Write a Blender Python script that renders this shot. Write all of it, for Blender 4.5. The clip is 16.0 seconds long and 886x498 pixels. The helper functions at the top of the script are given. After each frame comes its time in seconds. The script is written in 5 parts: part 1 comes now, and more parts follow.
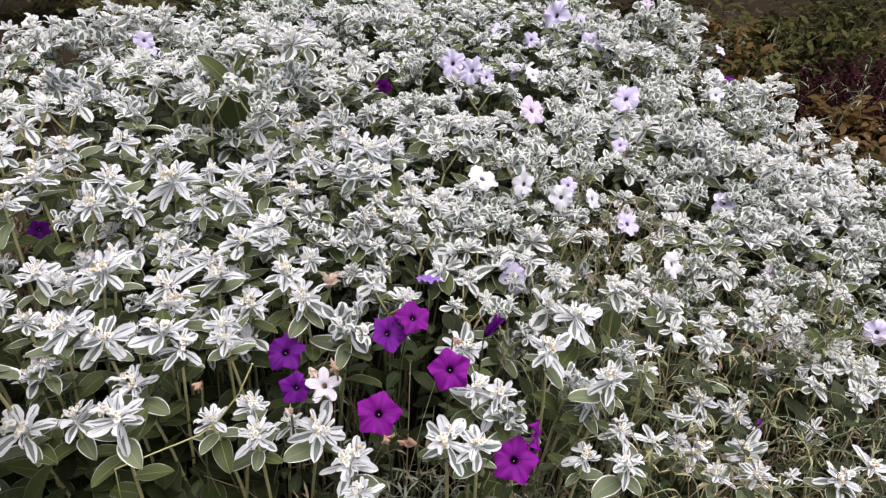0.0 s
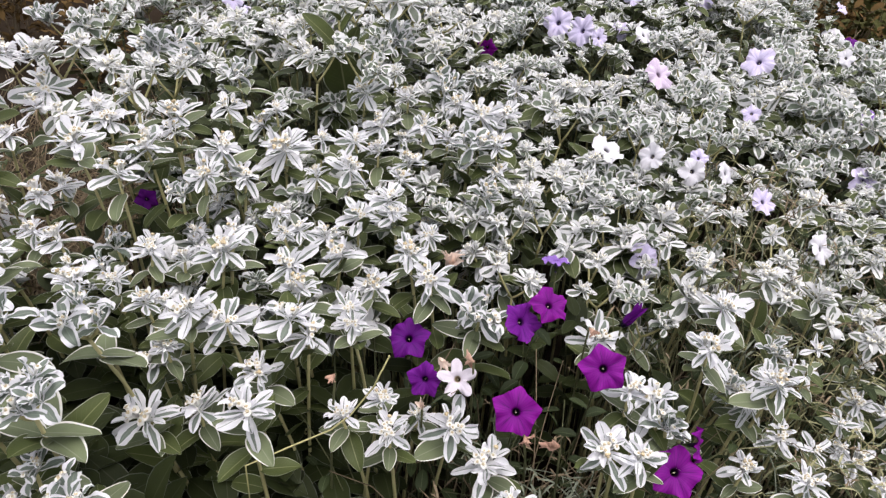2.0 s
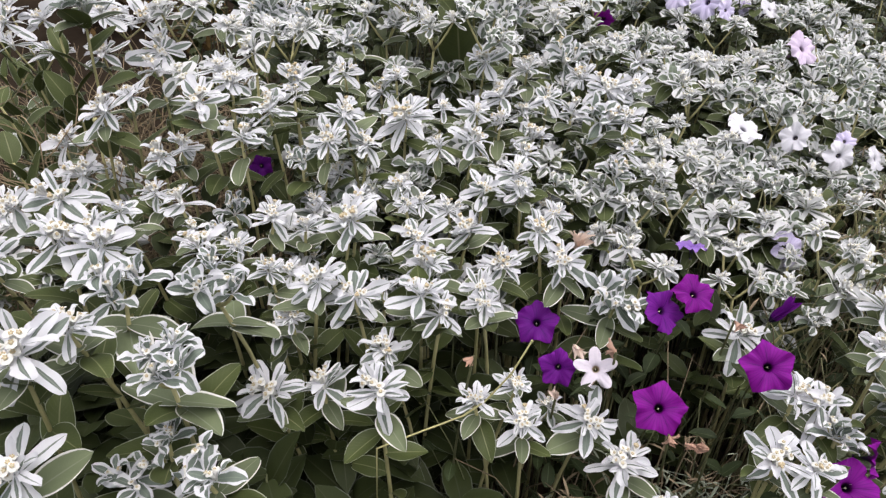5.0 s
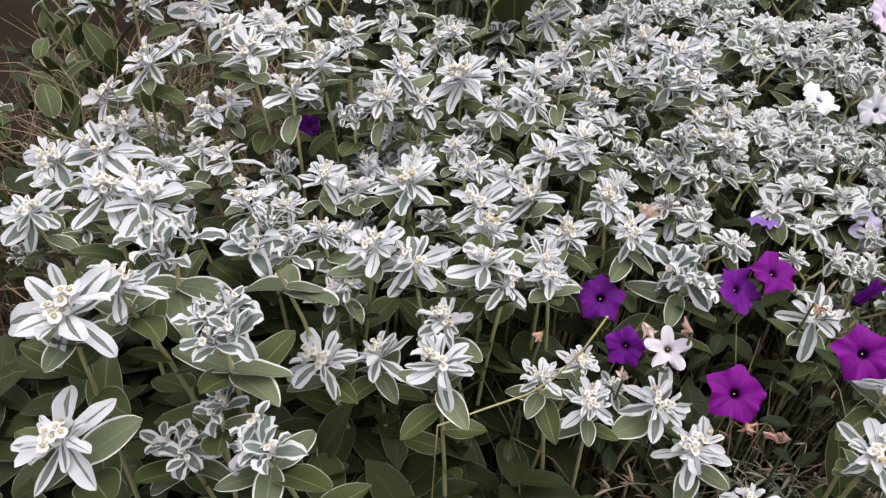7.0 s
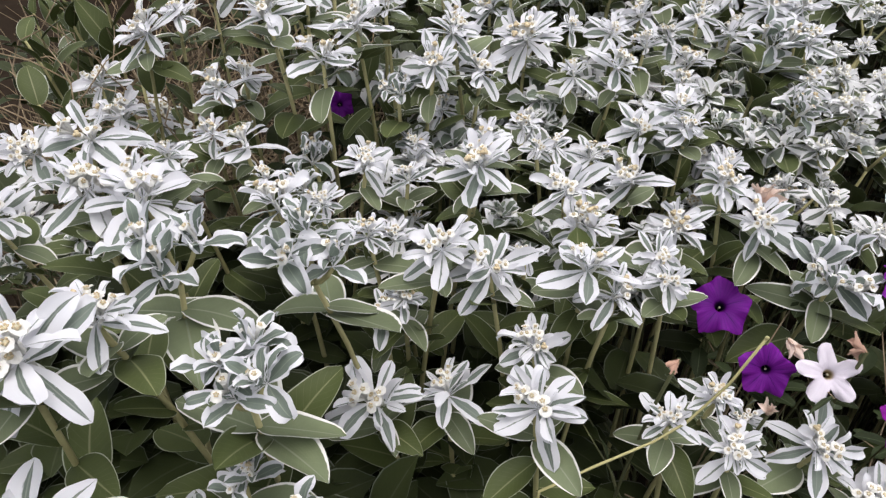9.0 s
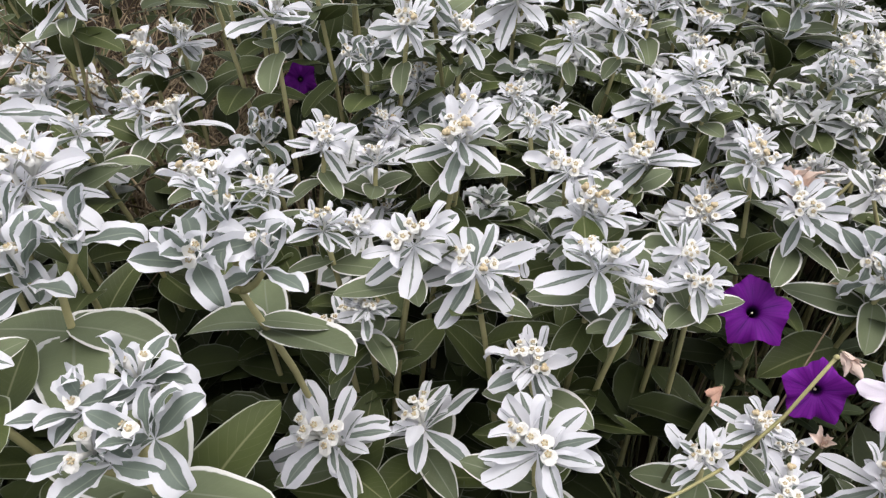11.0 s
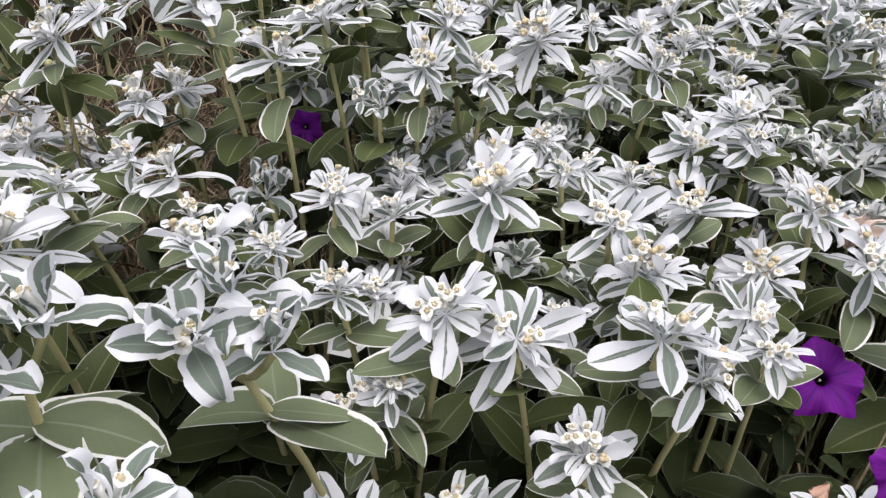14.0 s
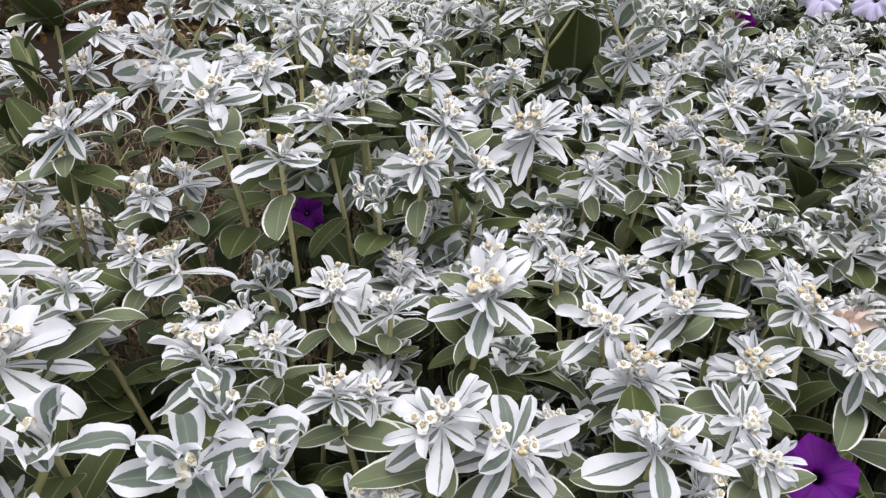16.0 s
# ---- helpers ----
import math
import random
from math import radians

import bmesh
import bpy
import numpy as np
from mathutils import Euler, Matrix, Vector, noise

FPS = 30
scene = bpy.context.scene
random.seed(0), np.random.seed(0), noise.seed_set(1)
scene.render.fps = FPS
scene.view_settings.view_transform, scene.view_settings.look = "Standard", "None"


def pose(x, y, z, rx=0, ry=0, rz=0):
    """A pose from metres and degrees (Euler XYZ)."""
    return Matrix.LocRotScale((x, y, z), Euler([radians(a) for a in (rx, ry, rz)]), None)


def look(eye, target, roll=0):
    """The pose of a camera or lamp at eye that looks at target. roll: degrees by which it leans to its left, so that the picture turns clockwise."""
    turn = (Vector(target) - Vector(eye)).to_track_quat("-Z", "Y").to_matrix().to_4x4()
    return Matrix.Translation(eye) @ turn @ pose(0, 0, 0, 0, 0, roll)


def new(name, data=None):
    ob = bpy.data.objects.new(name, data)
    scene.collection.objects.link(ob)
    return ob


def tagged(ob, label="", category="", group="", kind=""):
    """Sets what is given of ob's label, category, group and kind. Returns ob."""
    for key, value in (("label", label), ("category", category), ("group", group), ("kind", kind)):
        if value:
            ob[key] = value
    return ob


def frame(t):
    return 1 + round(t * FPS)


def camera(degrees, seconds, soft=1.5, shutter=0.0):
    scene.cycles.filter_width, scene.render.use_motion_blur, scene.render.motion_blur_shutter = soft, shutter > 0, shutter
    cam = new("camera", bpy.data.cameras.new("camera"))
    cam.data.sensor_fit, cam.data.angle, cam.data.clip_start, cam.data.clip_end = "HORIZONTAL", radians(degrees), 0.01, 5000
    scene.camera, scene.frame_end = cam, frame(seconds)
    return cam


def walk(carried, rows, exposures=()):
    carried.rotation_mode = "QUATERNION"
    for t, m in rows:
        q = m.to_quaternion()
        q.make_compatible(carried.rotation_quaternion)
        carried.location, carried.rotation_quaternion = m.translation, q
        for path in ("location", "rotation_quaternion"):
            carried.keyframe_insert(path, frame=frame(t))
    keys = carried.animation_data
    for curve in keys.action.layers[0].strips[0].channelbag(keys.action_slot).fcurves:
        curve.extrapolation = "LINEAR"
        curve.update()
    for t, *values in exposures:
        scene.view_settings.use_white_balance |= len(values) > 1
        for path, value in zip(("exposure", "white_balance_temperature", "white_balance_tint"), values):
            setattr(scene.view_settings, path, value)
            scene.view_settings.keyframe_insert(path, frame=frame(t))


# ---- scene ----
cam = camera(65.1, 16.0, soft=1.3)
METRES, EYE, TILT, LEAN, TURN = 0.8, 1.25, -29.0, -4.0, 0.0
ROWS = [
    (0.0, 0.0, 0.0, 0.0, -0.0, 0.0, 0.0),
    (0.5, -0.0582, 0.0538, 0.0117, 2.63, -1.97, -0.64),
    (1.0, -0.0905, 0.0828, 0.0261, 3.23, -2.39, -0.29),
    (1.5, -0.1176, 0.1015, 0.0209, 4.04, -3.26, -0.57),
    (2.0, -0.1528, 0.1194, 0.0255, 4.45, -2.98, -1.17),
    (2.5, -0.1887, 0.1328, 0.0236, 5.44, -3.91, -1.48),
    (3.0, -0.1991, 0.1494, 0.0254, 6.25, -4.05, -1.46),
    (3.5, -0.2026, 0.1728, 0.0175, 6.35, -4.97, -0.86),
    (4.0, -0.2182, 0.1765, 0.0149, 6.41, -4.23, -2.26),
    (4.5, -0.2432, 0.1826, 0.0045, 8.16, -4.73, -2.12),
    (5.0, -0.2761, 0.1842, 0.0046, 9.73, -4.51, -3.19),
    (7.5, -0.3753, 0.2768, -0.0206, 12.07, -6.96, -4.42),
    (8.0, -0.4155, 0.3415, -0.0204, 13.68, -6.6, -2.95),
    (8.5, -0.4404, 0.3997, -0.0381, 13.04, -6.45, -3.54),
    (9.0, -0.4596, 0.4418, -0.0427, 12.8, -7.04, -3.02),
    (11.5, -0.4849, 0.6194, -0.0659, 11.17, -7.2, -2.31),
    (12.0, -0.4948, 0.6402, -0.0677, 10.36, -7.87, -1.76),
    (12.5, -0.5045, 0.6497, -0.0719, 10.31, -6.85, -2.6),
    (13.0, -0.5166, 0.6572, -0.072, 10.18, -6.4, -2.98),
    (13.5, -0.5208, 0.6613, -0.0711, 10.5, -4.93, -2.98),
    (14.0, -0.522, 0.662, -0.0585, 11.41, -3.22, -1.92),
    (14.5, -0.5135, 0.6625, -0.0526, 11.52, -1.31, -1.2),
    (15.0, -0.5126, 0.6612, -0.0391, 11.73, -0.73, -1.1),
    (15.5, -0.5089, 0.6596, -0.0257, 11.23, 0.23, -0.69),
    (16.0, -0.5179, 0.6493, -0.0155, 11.44, 1.04, -2.01),
]
walk(cam, [(t, pose(0, 0, EYE, TILT, LEAN, TURN) @ pose(METRES * x, METRES * y, METRES * z, 90 + pitch, roll, yaw)) for t, x, y, z, yaw, pitch, roll in ROWS], exposures=((0.0, 1.08, 6650, 15), (7.5, 0.91, 6570, 13), (12.0, 0.95, 6530, 13), (14.0, 0.99, 6500, 13), (16.0, 0.93, 6450, 12)))

# ---- light ----
world = bpy.data.worlds.new("overcast_sky")
scene.world = world
world.use_nodes = True
wn, wl = world.node_tree.nodes, world.node_tree.links
sky = wn.new("ShaderNodeTexSky")
sky.sky_type = "NISHITA"
sky.sun_disc = False
sky.sun_elevation, sky.sun_rotation = radians(81), radians(130)
sky.air_density, sky.dust_density = 1.0, 4.0
grey, veil = wn.new("ShaderNodeRGBToBW"), wn.new("ShaderNodeMix")
veil.data_type = "RGBA"
veil.inputs[0].default_value = 0.7  # the cloud cover takes most of the blue
wl.new(sky.outputs["Color"], grey.inputs[0])
wl.new(sky.outputs["Color"], veil.inputs[6])
wl.new(grey.outputs[0], veil.inputs[7])
wl.new(veil.outputs[2], wn["Background"].inputs["Color"])
wn["Background"].inputs["Strength"].default_value = 0.135
sun = new("sun", bpy.data.lights.new("sun", "SUN"))
sun.data.energy, sun.data.angle, sun.data.color = 1.2, radians(75), (0.99, 0.98, 1.0)
sun.matrix_world = look((0.35, -0.3, 3.0), (0, 0, 0))


# ---- materials ----
def material(name, rough=0.6, translucent=0.0):
    """A node material: its tree, and the principled shader whose colour is to be linked."""
    m = bpy.data.materials.new(name)
    m.use_nodes = True
    t = m.node_tree
    b = t.nodes["Principled BSDF"]
    b.inputs["Roughness"].default_value = rough
    b.inputs["Specular IOR Level"].default_value = 0.16
    if translucent:
        tr, mix = t.nodes.new("ShaderNodeBsdfTranslucent"), t.nodes.new("ShaderNodeMixShader")
        mix.inputs[0].default_value = translucent
        t.links.new(b.outputs[0], mix.inputs[1])
        t.links.new(tr.outputs[0], mix.inputs[2])
        t.links.new(mix.outputs[0], t.nodes["Material Output"].inputs[0])
    return m


def node(m, kind, **inputs):
    n = m.node_tree.nodes.new("ShaderNode" + kind)
    for k, v in inputs.items():
        key = k.replace("_", " ")
        if isinstance(v, bpy.types.NodeSocket):
            m.node_tree.links.new(v, n.inputs[key])
        else:
            n.inputs[key].default_value = v
    return n


def calc(m, op, a, b=0.0, c=0.0, clamp=False):
    n = m.node_tree.nodes.new("ShaderNodeMath")
    n.operation, n.use_clamp = op, clamp
    for i, v in enumerate((a, b, c)):
        if isinstance(v, bpy.types.NodeSocket):
            m.node_tree.links.new(v, n.inputs[i])
        else:
            n.inputs[i].default_value = v
    return n.outputs[0]


def smooth(m, v, lo, hi):
    n = m.node_tree.nodes.new("ShaderNodeMapRange")
    n.interpolation_type = "SMOOTHSTEP"
    for i, s in ((0, v), (1, lo), (2, hi)):
        if isinstance(s, bpy.types.NodeSocket):
            m.node_tree.links.new(s, n.inputs[i])
        else:
            n.inputs[i].default_value = s
    return n.outputs[0]


def mix(m, f, a, b):
    n = m.node_tree.nodes.new("ShaderNodeMix")
    n.data_type = "RGBA"
    for i, s in ((0, f), (6, a), (7, b)):
        if isinstance(s, bpy.types.NodeSocket):
            m.node_tree.links.new(s, n.inputs[i])
        else:
            n.inputs[i].default_value = (*s, 1) if isinstance(s, tuple) else s
    return n.outputs[2]


def paint(m, colour):
    for n in m.node_tree.nodes:
        if n.type == "BSDF_PRINCIPLED":
            m.node_tree.links.new(colour, n.inputs["Base Color"])
        if n.type == "BSDF_TRANSLUCENT":
            m.node_tree.links.new(colour, n.inputs["Color"])


def relief(m, height, strength=0.3, distance=0.001):
    b = node(m, "Bump", Strength=strength, Distance=distance, Height=height)
    for n in m.node_tree.nodes:
        if n.type == "BSDF_PRINCIPLED":
            m.node_tree.links.new(b.outputs[0], n.inputs["Normal"])


def blade_coords(m):
    """Across (0 at the midrib, 1 at the margin) and along a leaf, from its UV, a random number a leaf, and streaky noise."""
    uv = node(m, "UVMap")
    sep = node(m, "SeparateXYZ", Vector=uv.outputs[0])
    across = calc(m, "ABSOLUTE", calc(m, "MULTIPLY_ADD", sep.outputs[0], 2.0, -1.0))
    rnd = node(m, "ObjectInfo").outputs["Random"]
    isl = node(m, "NewGeometry").outputs["Random Per Island"]
    rnd = calc(m, "FRACT", calc(m, "MULTIPLY_ADD", isl, 3.7, rnd))
    shift = node(m, "CombineXYZ", X=calc(m, "MULTIPLY", rnd, 37.0), Y=calc(m, "MULTIPLY", rnd, 91.0))
    moved = m.node_tree.nodes.new("ShaderNodeVectorMath")
    m.node_tree.links.new(uv.outputs[0], moved.inputs[0])
    m.node_tree.links.new(shift.outputs[0], moved.inputs[1])
    sc = m.node_tree.nodes.new("ShaderNodeMapping")
    sc.inputs["Scale"].default_value = (9, 5, 1)
    m.node_tree.links.new(moved.outputs[0], sc.inputs[0])
    streak = node(m, "TexNoise", Vector=sc.outputs[0], Scale=1.0, Detail=3.0, Roughness=0.6)
    return across, sep.outputs[1], rnd, streak.outputs[0], moved.outputs[0]


def leaf_material(name, green, edge, edge_at, edge_wave, rib, rough, translucent, ends=0.0, vary=0.35, halo=0.0):
    """A leaf with a darker heart, a pale margin that begins at edge_at of its half width, and a midrib."""
    m = material(name, rough, translucent)
    across, along, rnd, streak, place = blade_coords(m)
    lim = calc(m, "MULTIPLY_ADD", streak, edge_wave, edge_at - 0.5 * edge_wave)
    lim = calc(m, "ADD", lim, calc(m, "MULTIPLY_ADD", rnd, ends * 1.2, -0.6 * ends))
    if ends:
        bow = calc(m, "SINE", calc(m, "MULTIPLY", calc(m, "POWER", along, 0.8), math.pi))
        lim = calc(m, "MULTIPLY", lim, calc(m, "POWER", bow, 0.5))
    ragged = node(m, "TexNoise", Vector=place, Scale=22.0, Detail=3.0, Roughness=0.7).outputs[0]
    lim = calc(m, "ADD", lim, calc(m, "MULTIPLY_ADD", ragged, 0.28 * edge_wave, -0.14 * edge_wave))
    pale = smooth(m, calc(m, "SUBTRACT", across, lim), -0.025, 0.025)
    blotch = node(m, "TexNoise", Vector=place, Scale=3.0, Detail=4.0).outputs[0]
    dark = tuple(c * (1 - vary) for c in green)
    light = tuple(min(1, c * (1 + vary)) for c in green)
    body = mix(m, calc(m, "MULTIPLY_ADD", blotch, 0.6, calc(m, "MULTIPLY", rnd, 0.5), clamp=True), dark, light)
    vein = calc(m, "ABSOLUTE", calc(m, "SINE", calc(m, "MULTIPLY", calc(m, "SUBTRACT", along, calc(m, "MULTIPLY", across, 0.22)), 38.0)))
    body = mix(m, calc(m, "MULTIPLY", smooth(m, vein, 0.16, 0.02), 0.22), body, rib)
    speck = node(m, "TexNoise", Vector=place, Scale=55.0, Detail=2.0).outputs[0]
    body = mix(m, calc(m, "MULTIPLY", smooth(m, speck, 0.66, 0.76), 0.35), body, light)
    body = mix(m, smooth(m, across, 0.07, 0.015), body, rib)
    edge_c = mix(m, streak, tuple(c * 0.93 for c in edge), edge)
    if halo:  # a washed-out zone beside the heart
        far = node(m, "TexNoise", Vector=place, Scale=4.0, Detail=2.0).outputs[0]
        wide = calc(m, "ADD", lim, calc(m, "MULTIPLY_ADD", far, 2.4 * halo, -0.95 * halo))
        half_tone = tuple(0.45 * e + 0.55 * g for e, g in zip(edge, green))
        edge_c = mix(m, smooth(m, calc(m, "SUBTRACT", across, wide), 0.03, -0.03), edge_c, half_tone)
    paint(m, mix(m, pale, body, edge_c))
    wave = node(m, "TexWave", Vector=place, Scale=5.0, Distortion=2.0, Detail=2.0)
    relief(m, calc(m, "ADD", streak, calc(m, "MULTIPLY", wave.outputs[1], 0.12)), 0.14, 0.0008)
    return m


WHITE = (0.785, 0.785, 0.81)
bract_mat = leaf_material("white_bract", (0.165, 0.198, 0.165), WHITE, 0.30, 0.34, (0.26, 0.29, 0.25), 0.5, 0.42, 0.42, vary=0.35, halo=0.07)
bract_pale_mat = leaf_material("white_inner_bract", (0.19, 0.22, 0.19), WHITE, 0.08, 0.28, (0.34, 0.37, 0.34), 0.5, 0.42, 0.30, halo=0.05)
bract_grey_mat = leaf_material("variegated_bract", (0.165, 0.20, 0.165), WHITE, 0.60, 0.30, (0.25, 0.29, 0.235), 0.5, 0.38, 0.16, vary=0.28, halo=0.04)
FAR_WHITE = (0.81, 0.81, 0.81)
far_bract_mat = leaf_material("white_bract_small", (0.165, 0.19, 0.145), FAR_WHITE, 0.46, 0.4, (0.22, 0.24, 0.22), 0.55, 0.42, 0.4)
far_pale_mat = leaf_material("white_inner_bract_small", (0.22, 0.25, 0.19), FAR_WHITE, 0.18, 0.35, (0.3, 0.33, 0.3), 0.55, 0.42, 0.26)
far_grey_mat = leaf_material("variegated_bract_small", (0.165, 0.20, 0.145), FAR_WHITE, 0.64, 0.28, (0.25, 0.29, 0.24), 0.55, 0.38, 0.18)
leaf_mat = leaf_material("grey_green_leaf", (0.060, 0.076, 0.024), (0.36, 0.38, 0.29), 0.955, 0.03, (0.16, 0.17, 0.085), 0.5, 0.10, vary=0.3)
margined_mat = leaf_material("margined_leaf", (0.130, 0.155, 0.084), (0.72, 0.71, 0.66), 0.86, 0.16, (0.20, 0.225, 0.15), 0.5, 0.18, vary=0.3, halo=0.02)
# leaf green darkened to paint in the shade under the upper leaves
shaded_leaf_mat = leaf_material("shaded_lower_leaf", (0.025, 0.033, 0.010), (0.11, 0.12, 0.09), 0.95, 0.05, (0.045, 0.05, 0.025), 0.55, 0.10)
petunia_leaf_mat = leaf_material("petunia_leaf", (0.024, 0.034, 0.012), (0.024, 0.034, 0.012), 1.4, 0.02, (0.08, 0.10, 0.05), 0.6, 0.15)


def grained(name, a, b, scale=40.0, rough=0.7, detail=5.0, bump=0.3, translucent=0.0):
    m = material(name, rough, translucent)
    co = node(m, "TexCoord").outputs["Object"]
    n1 = node(m, "TexNoise", Vector=co, Scale=scale, Detail=detail, Roughness=0.65).outputs[0]
    n2 = node(m, "TexNoise", Vector=co, Scale=scale * 0.13, Detail=3.0).outputs[0]
    rnd = node(m, "ObjectInfo").outputs["Random"]
    f = calc(m, "MULTIPLY_ADD", n1, 0.9, calc(m, "MULTIPLY_ADD", n2, 0.6, calc(m, "MULTIPLY_ADD", rnd, 0.3, -0.45)), clamp=True)
    paint(m, mix(m, f, a, b))
    relief(m, n1, bump, 0.004)
    return m


stem_mat = grained("yellow_green_stem", (0.26, 0.245, 0.105), (0.47, 0.43, 0.225), 60, 0.6)
cup_mat = grained("white_cup", (0.70, 0.69, 0.63), (0.80, 0.79, 0.76), 300, 0.6, translucent=0.2)
pollen_mat = grained("cream_centre", (0.44, 0.40, 0.26), (0.68, 0.64, 0.48), 500, 0.7)
soil_mat = grained("dark_soil", (0.008, 0.006, 0.004), (0.034, 0.025, 0.018), 14, 0.95, 8.0, 1.0)
soil_mat.node_tree.nodes["Principled BSDF"].inputs["Specular IOR Level"].default_value = 0.0
dry_mat = grained("dry_stalk", (0.08, 0.057, 0.034), (0.30, 0.235, 0.155), 50, 0.85)
seed_mat = grained("tan_seed_pod", (0.42, 0.33, 0.19), (0.64, 0.55, 0.38), 500, 0.8)
beige_mat = grained("beige_wilted_flower", (0.66, 0.51, 0.42), (0.86, 0.73, 0.64), 120, 0.8, translucent=0.3)
wilt_mat = grained("wilted_flower", (0.32, 0.17, 0.11), (0.62, 0.42, 0.33), 120, 0.8, translucent=0.2)
petunia_stem_mat = grained("petunia_stem", (0.035, 0.04, 0.018), (0.12, 0.125, 0.06), 70, 0.7)


def petal_material(name, main, rim, eye, vein):
    m = material(name, 0.6, 0.16)
    m.node_tree.nodes["Principled BSDF"].inputs["Specular IOR Level"].default_value = 0.14
    uv = node(m, "SeparateXYZ", Vector=node(m, "UVMap").outputs[0])
    co = node(m, "TexCoord").outputs["Object"]
    blot = node(m, "TexNoise", Vector=co, Scale=110.0, Detail=4.0).outputs[0]
    rnd = node(m, "ObjectInfo").outputs["Random"]
    c = mix(m, calc(m, "MULTIPLY_ADD", uv.outputs[1], 0.8, calc(m, "MULTIPLY_ADD", blot, 0.5, calc(m, "MULTIPLY_ADD", rnd, 0.4, -0.45)), clamp=True), main, rim)
    ray = calc(m, "ABSOLUTE", calc(m, "MULTIPLY_ADD", calc(m, "FRACT", calc(m, "MULTIPLY_ADD", uv.outputs[0], 5.0, 0.5)), 2.0, -1.0))
    fine = calc(m, "ABSOLUTE", calc(m, "MULTIPLY_ADD", calc(m, "FRACT", calc(m, "MULTIPLY", uv.outputs[0], 35.0)), 2.0, -1.0))
    line = calc(m, "MULTIPLY", smooth(m, ray, 0.09, 0.02), smooth(m, uv.outputs[1], 0.95, 0.45))
    line2 = calc(m, "MULTIPLY", smooth(m, fine, 0.5, 0.1), 0.25)
    c = mix(m, calc(m, "MAXIMUM", calc(m, "MULTIPLY", line, 0.7), line2), c, vein)
    c = mix(m, smooth(m, uv.outputs[1], 0.20, 0.11), c, eye)
    paint(m, c)
    relief(m, calc(m, "ADD", blot, calc(m, "MULTIPLY", fine, 0.5)), 0.25, 0.0008)
    return m


PETALS = {
    "violet": petal_material("violet_petal", (0.092, 0.003, 0.148), (0.150, 0.009, 0.225), (0.006, 0.002, 0.015), (0.022, 0.001, 0.07)),
    "magenta": petal_material("magenta_purple_petal", (0.130, 0.002, 0.155), (0.215, 0.006, 0.240), (0.008, 0.001, 0.014), (0.035, 0.001, 0.06)),
    "mauve": petal_material("mauve_petal", (0.20, 0.10, 0.38), (0.28, 0.16, 0.48), (0.05, 0.03, 0.1), (0.12, 0.06, 0.24)),
    "lilac": petal_material("pale_lilac_petal", (0.56, 0.50, 0.70), (0.66, 0.61, 0.77), (0.03, 0.02, 0.07), (0.33, 0.27, 0.5)),
    "pink": petal_material("pale_pink_petal", (0.60, 0.50, 0.64), (0.68, 0.58, 0.71), (0.09, 0.05, 0.09), (0.45, 0.32, 0.46)),
    "white": petal_material("white_petal", (0.62, 0.61, 0.65), (0.68, 0.67, 0.70), (0.03, 0.02, 0.05), (0.62, 0.6, 0.67)),
    "star": petal_material("star_petal", (0.60, 0.55, 0.61), (0.66, 0.61, 0.66), (0.36, 0.28, 0.15), (0.58, 0.52, 0.6)),
}


# ---- mesh helpers ----
def mesh_of(name, verts, faces, uvs=None, mats=(), face_mat=None):
    me = bpy.data.meshes.new(name)
    me.from_pydata(verts, [], faces)
    for m in mats:
        me.materials.append(m)
    me.polygons.foreach_set("use_smooth", [True] * len(faces))
    if face_mat is not None:
        me.polygons.foreach_set("material_index", face_mat)
    if uvs is not None:
        lay = me.uv_layers.new(name="UVMap")
        idx = np.array([v for f in faces for v in f])
        lay.data.foreach_set("uv", np.asarray(uvs, dtype=float)[idx].ravel())
    me.update()
    return me


class Heap:
    """Gathers vertices, faces, UVs and materials of many small pieces into one mesh."""

    def __init__(self, mats):
        self.v, self.f, self.uv, self.k, self.mats = [], [], [], [], list(mats)

    def add(self, piece, matrix, mat):
        v, f, uv = piece
        n = len(self.v)
        m = np.array(matrix)
        self.v.extend((np.asarray(v) @ m[:3, :3].T + m[:3, 3]).tolist())
        self.f.extend([tuple(i + n for i in q) for q in f])
        self.uv.extend(uv if uv is not None else [(0.5, 0.5)] * len(v))
        self.k.extend([self.mats.index(mat)] * len(f))

    def mesh(self, name):
        return mesh_of(name, self.v, self.f, self.uv, self.mats, self.k)


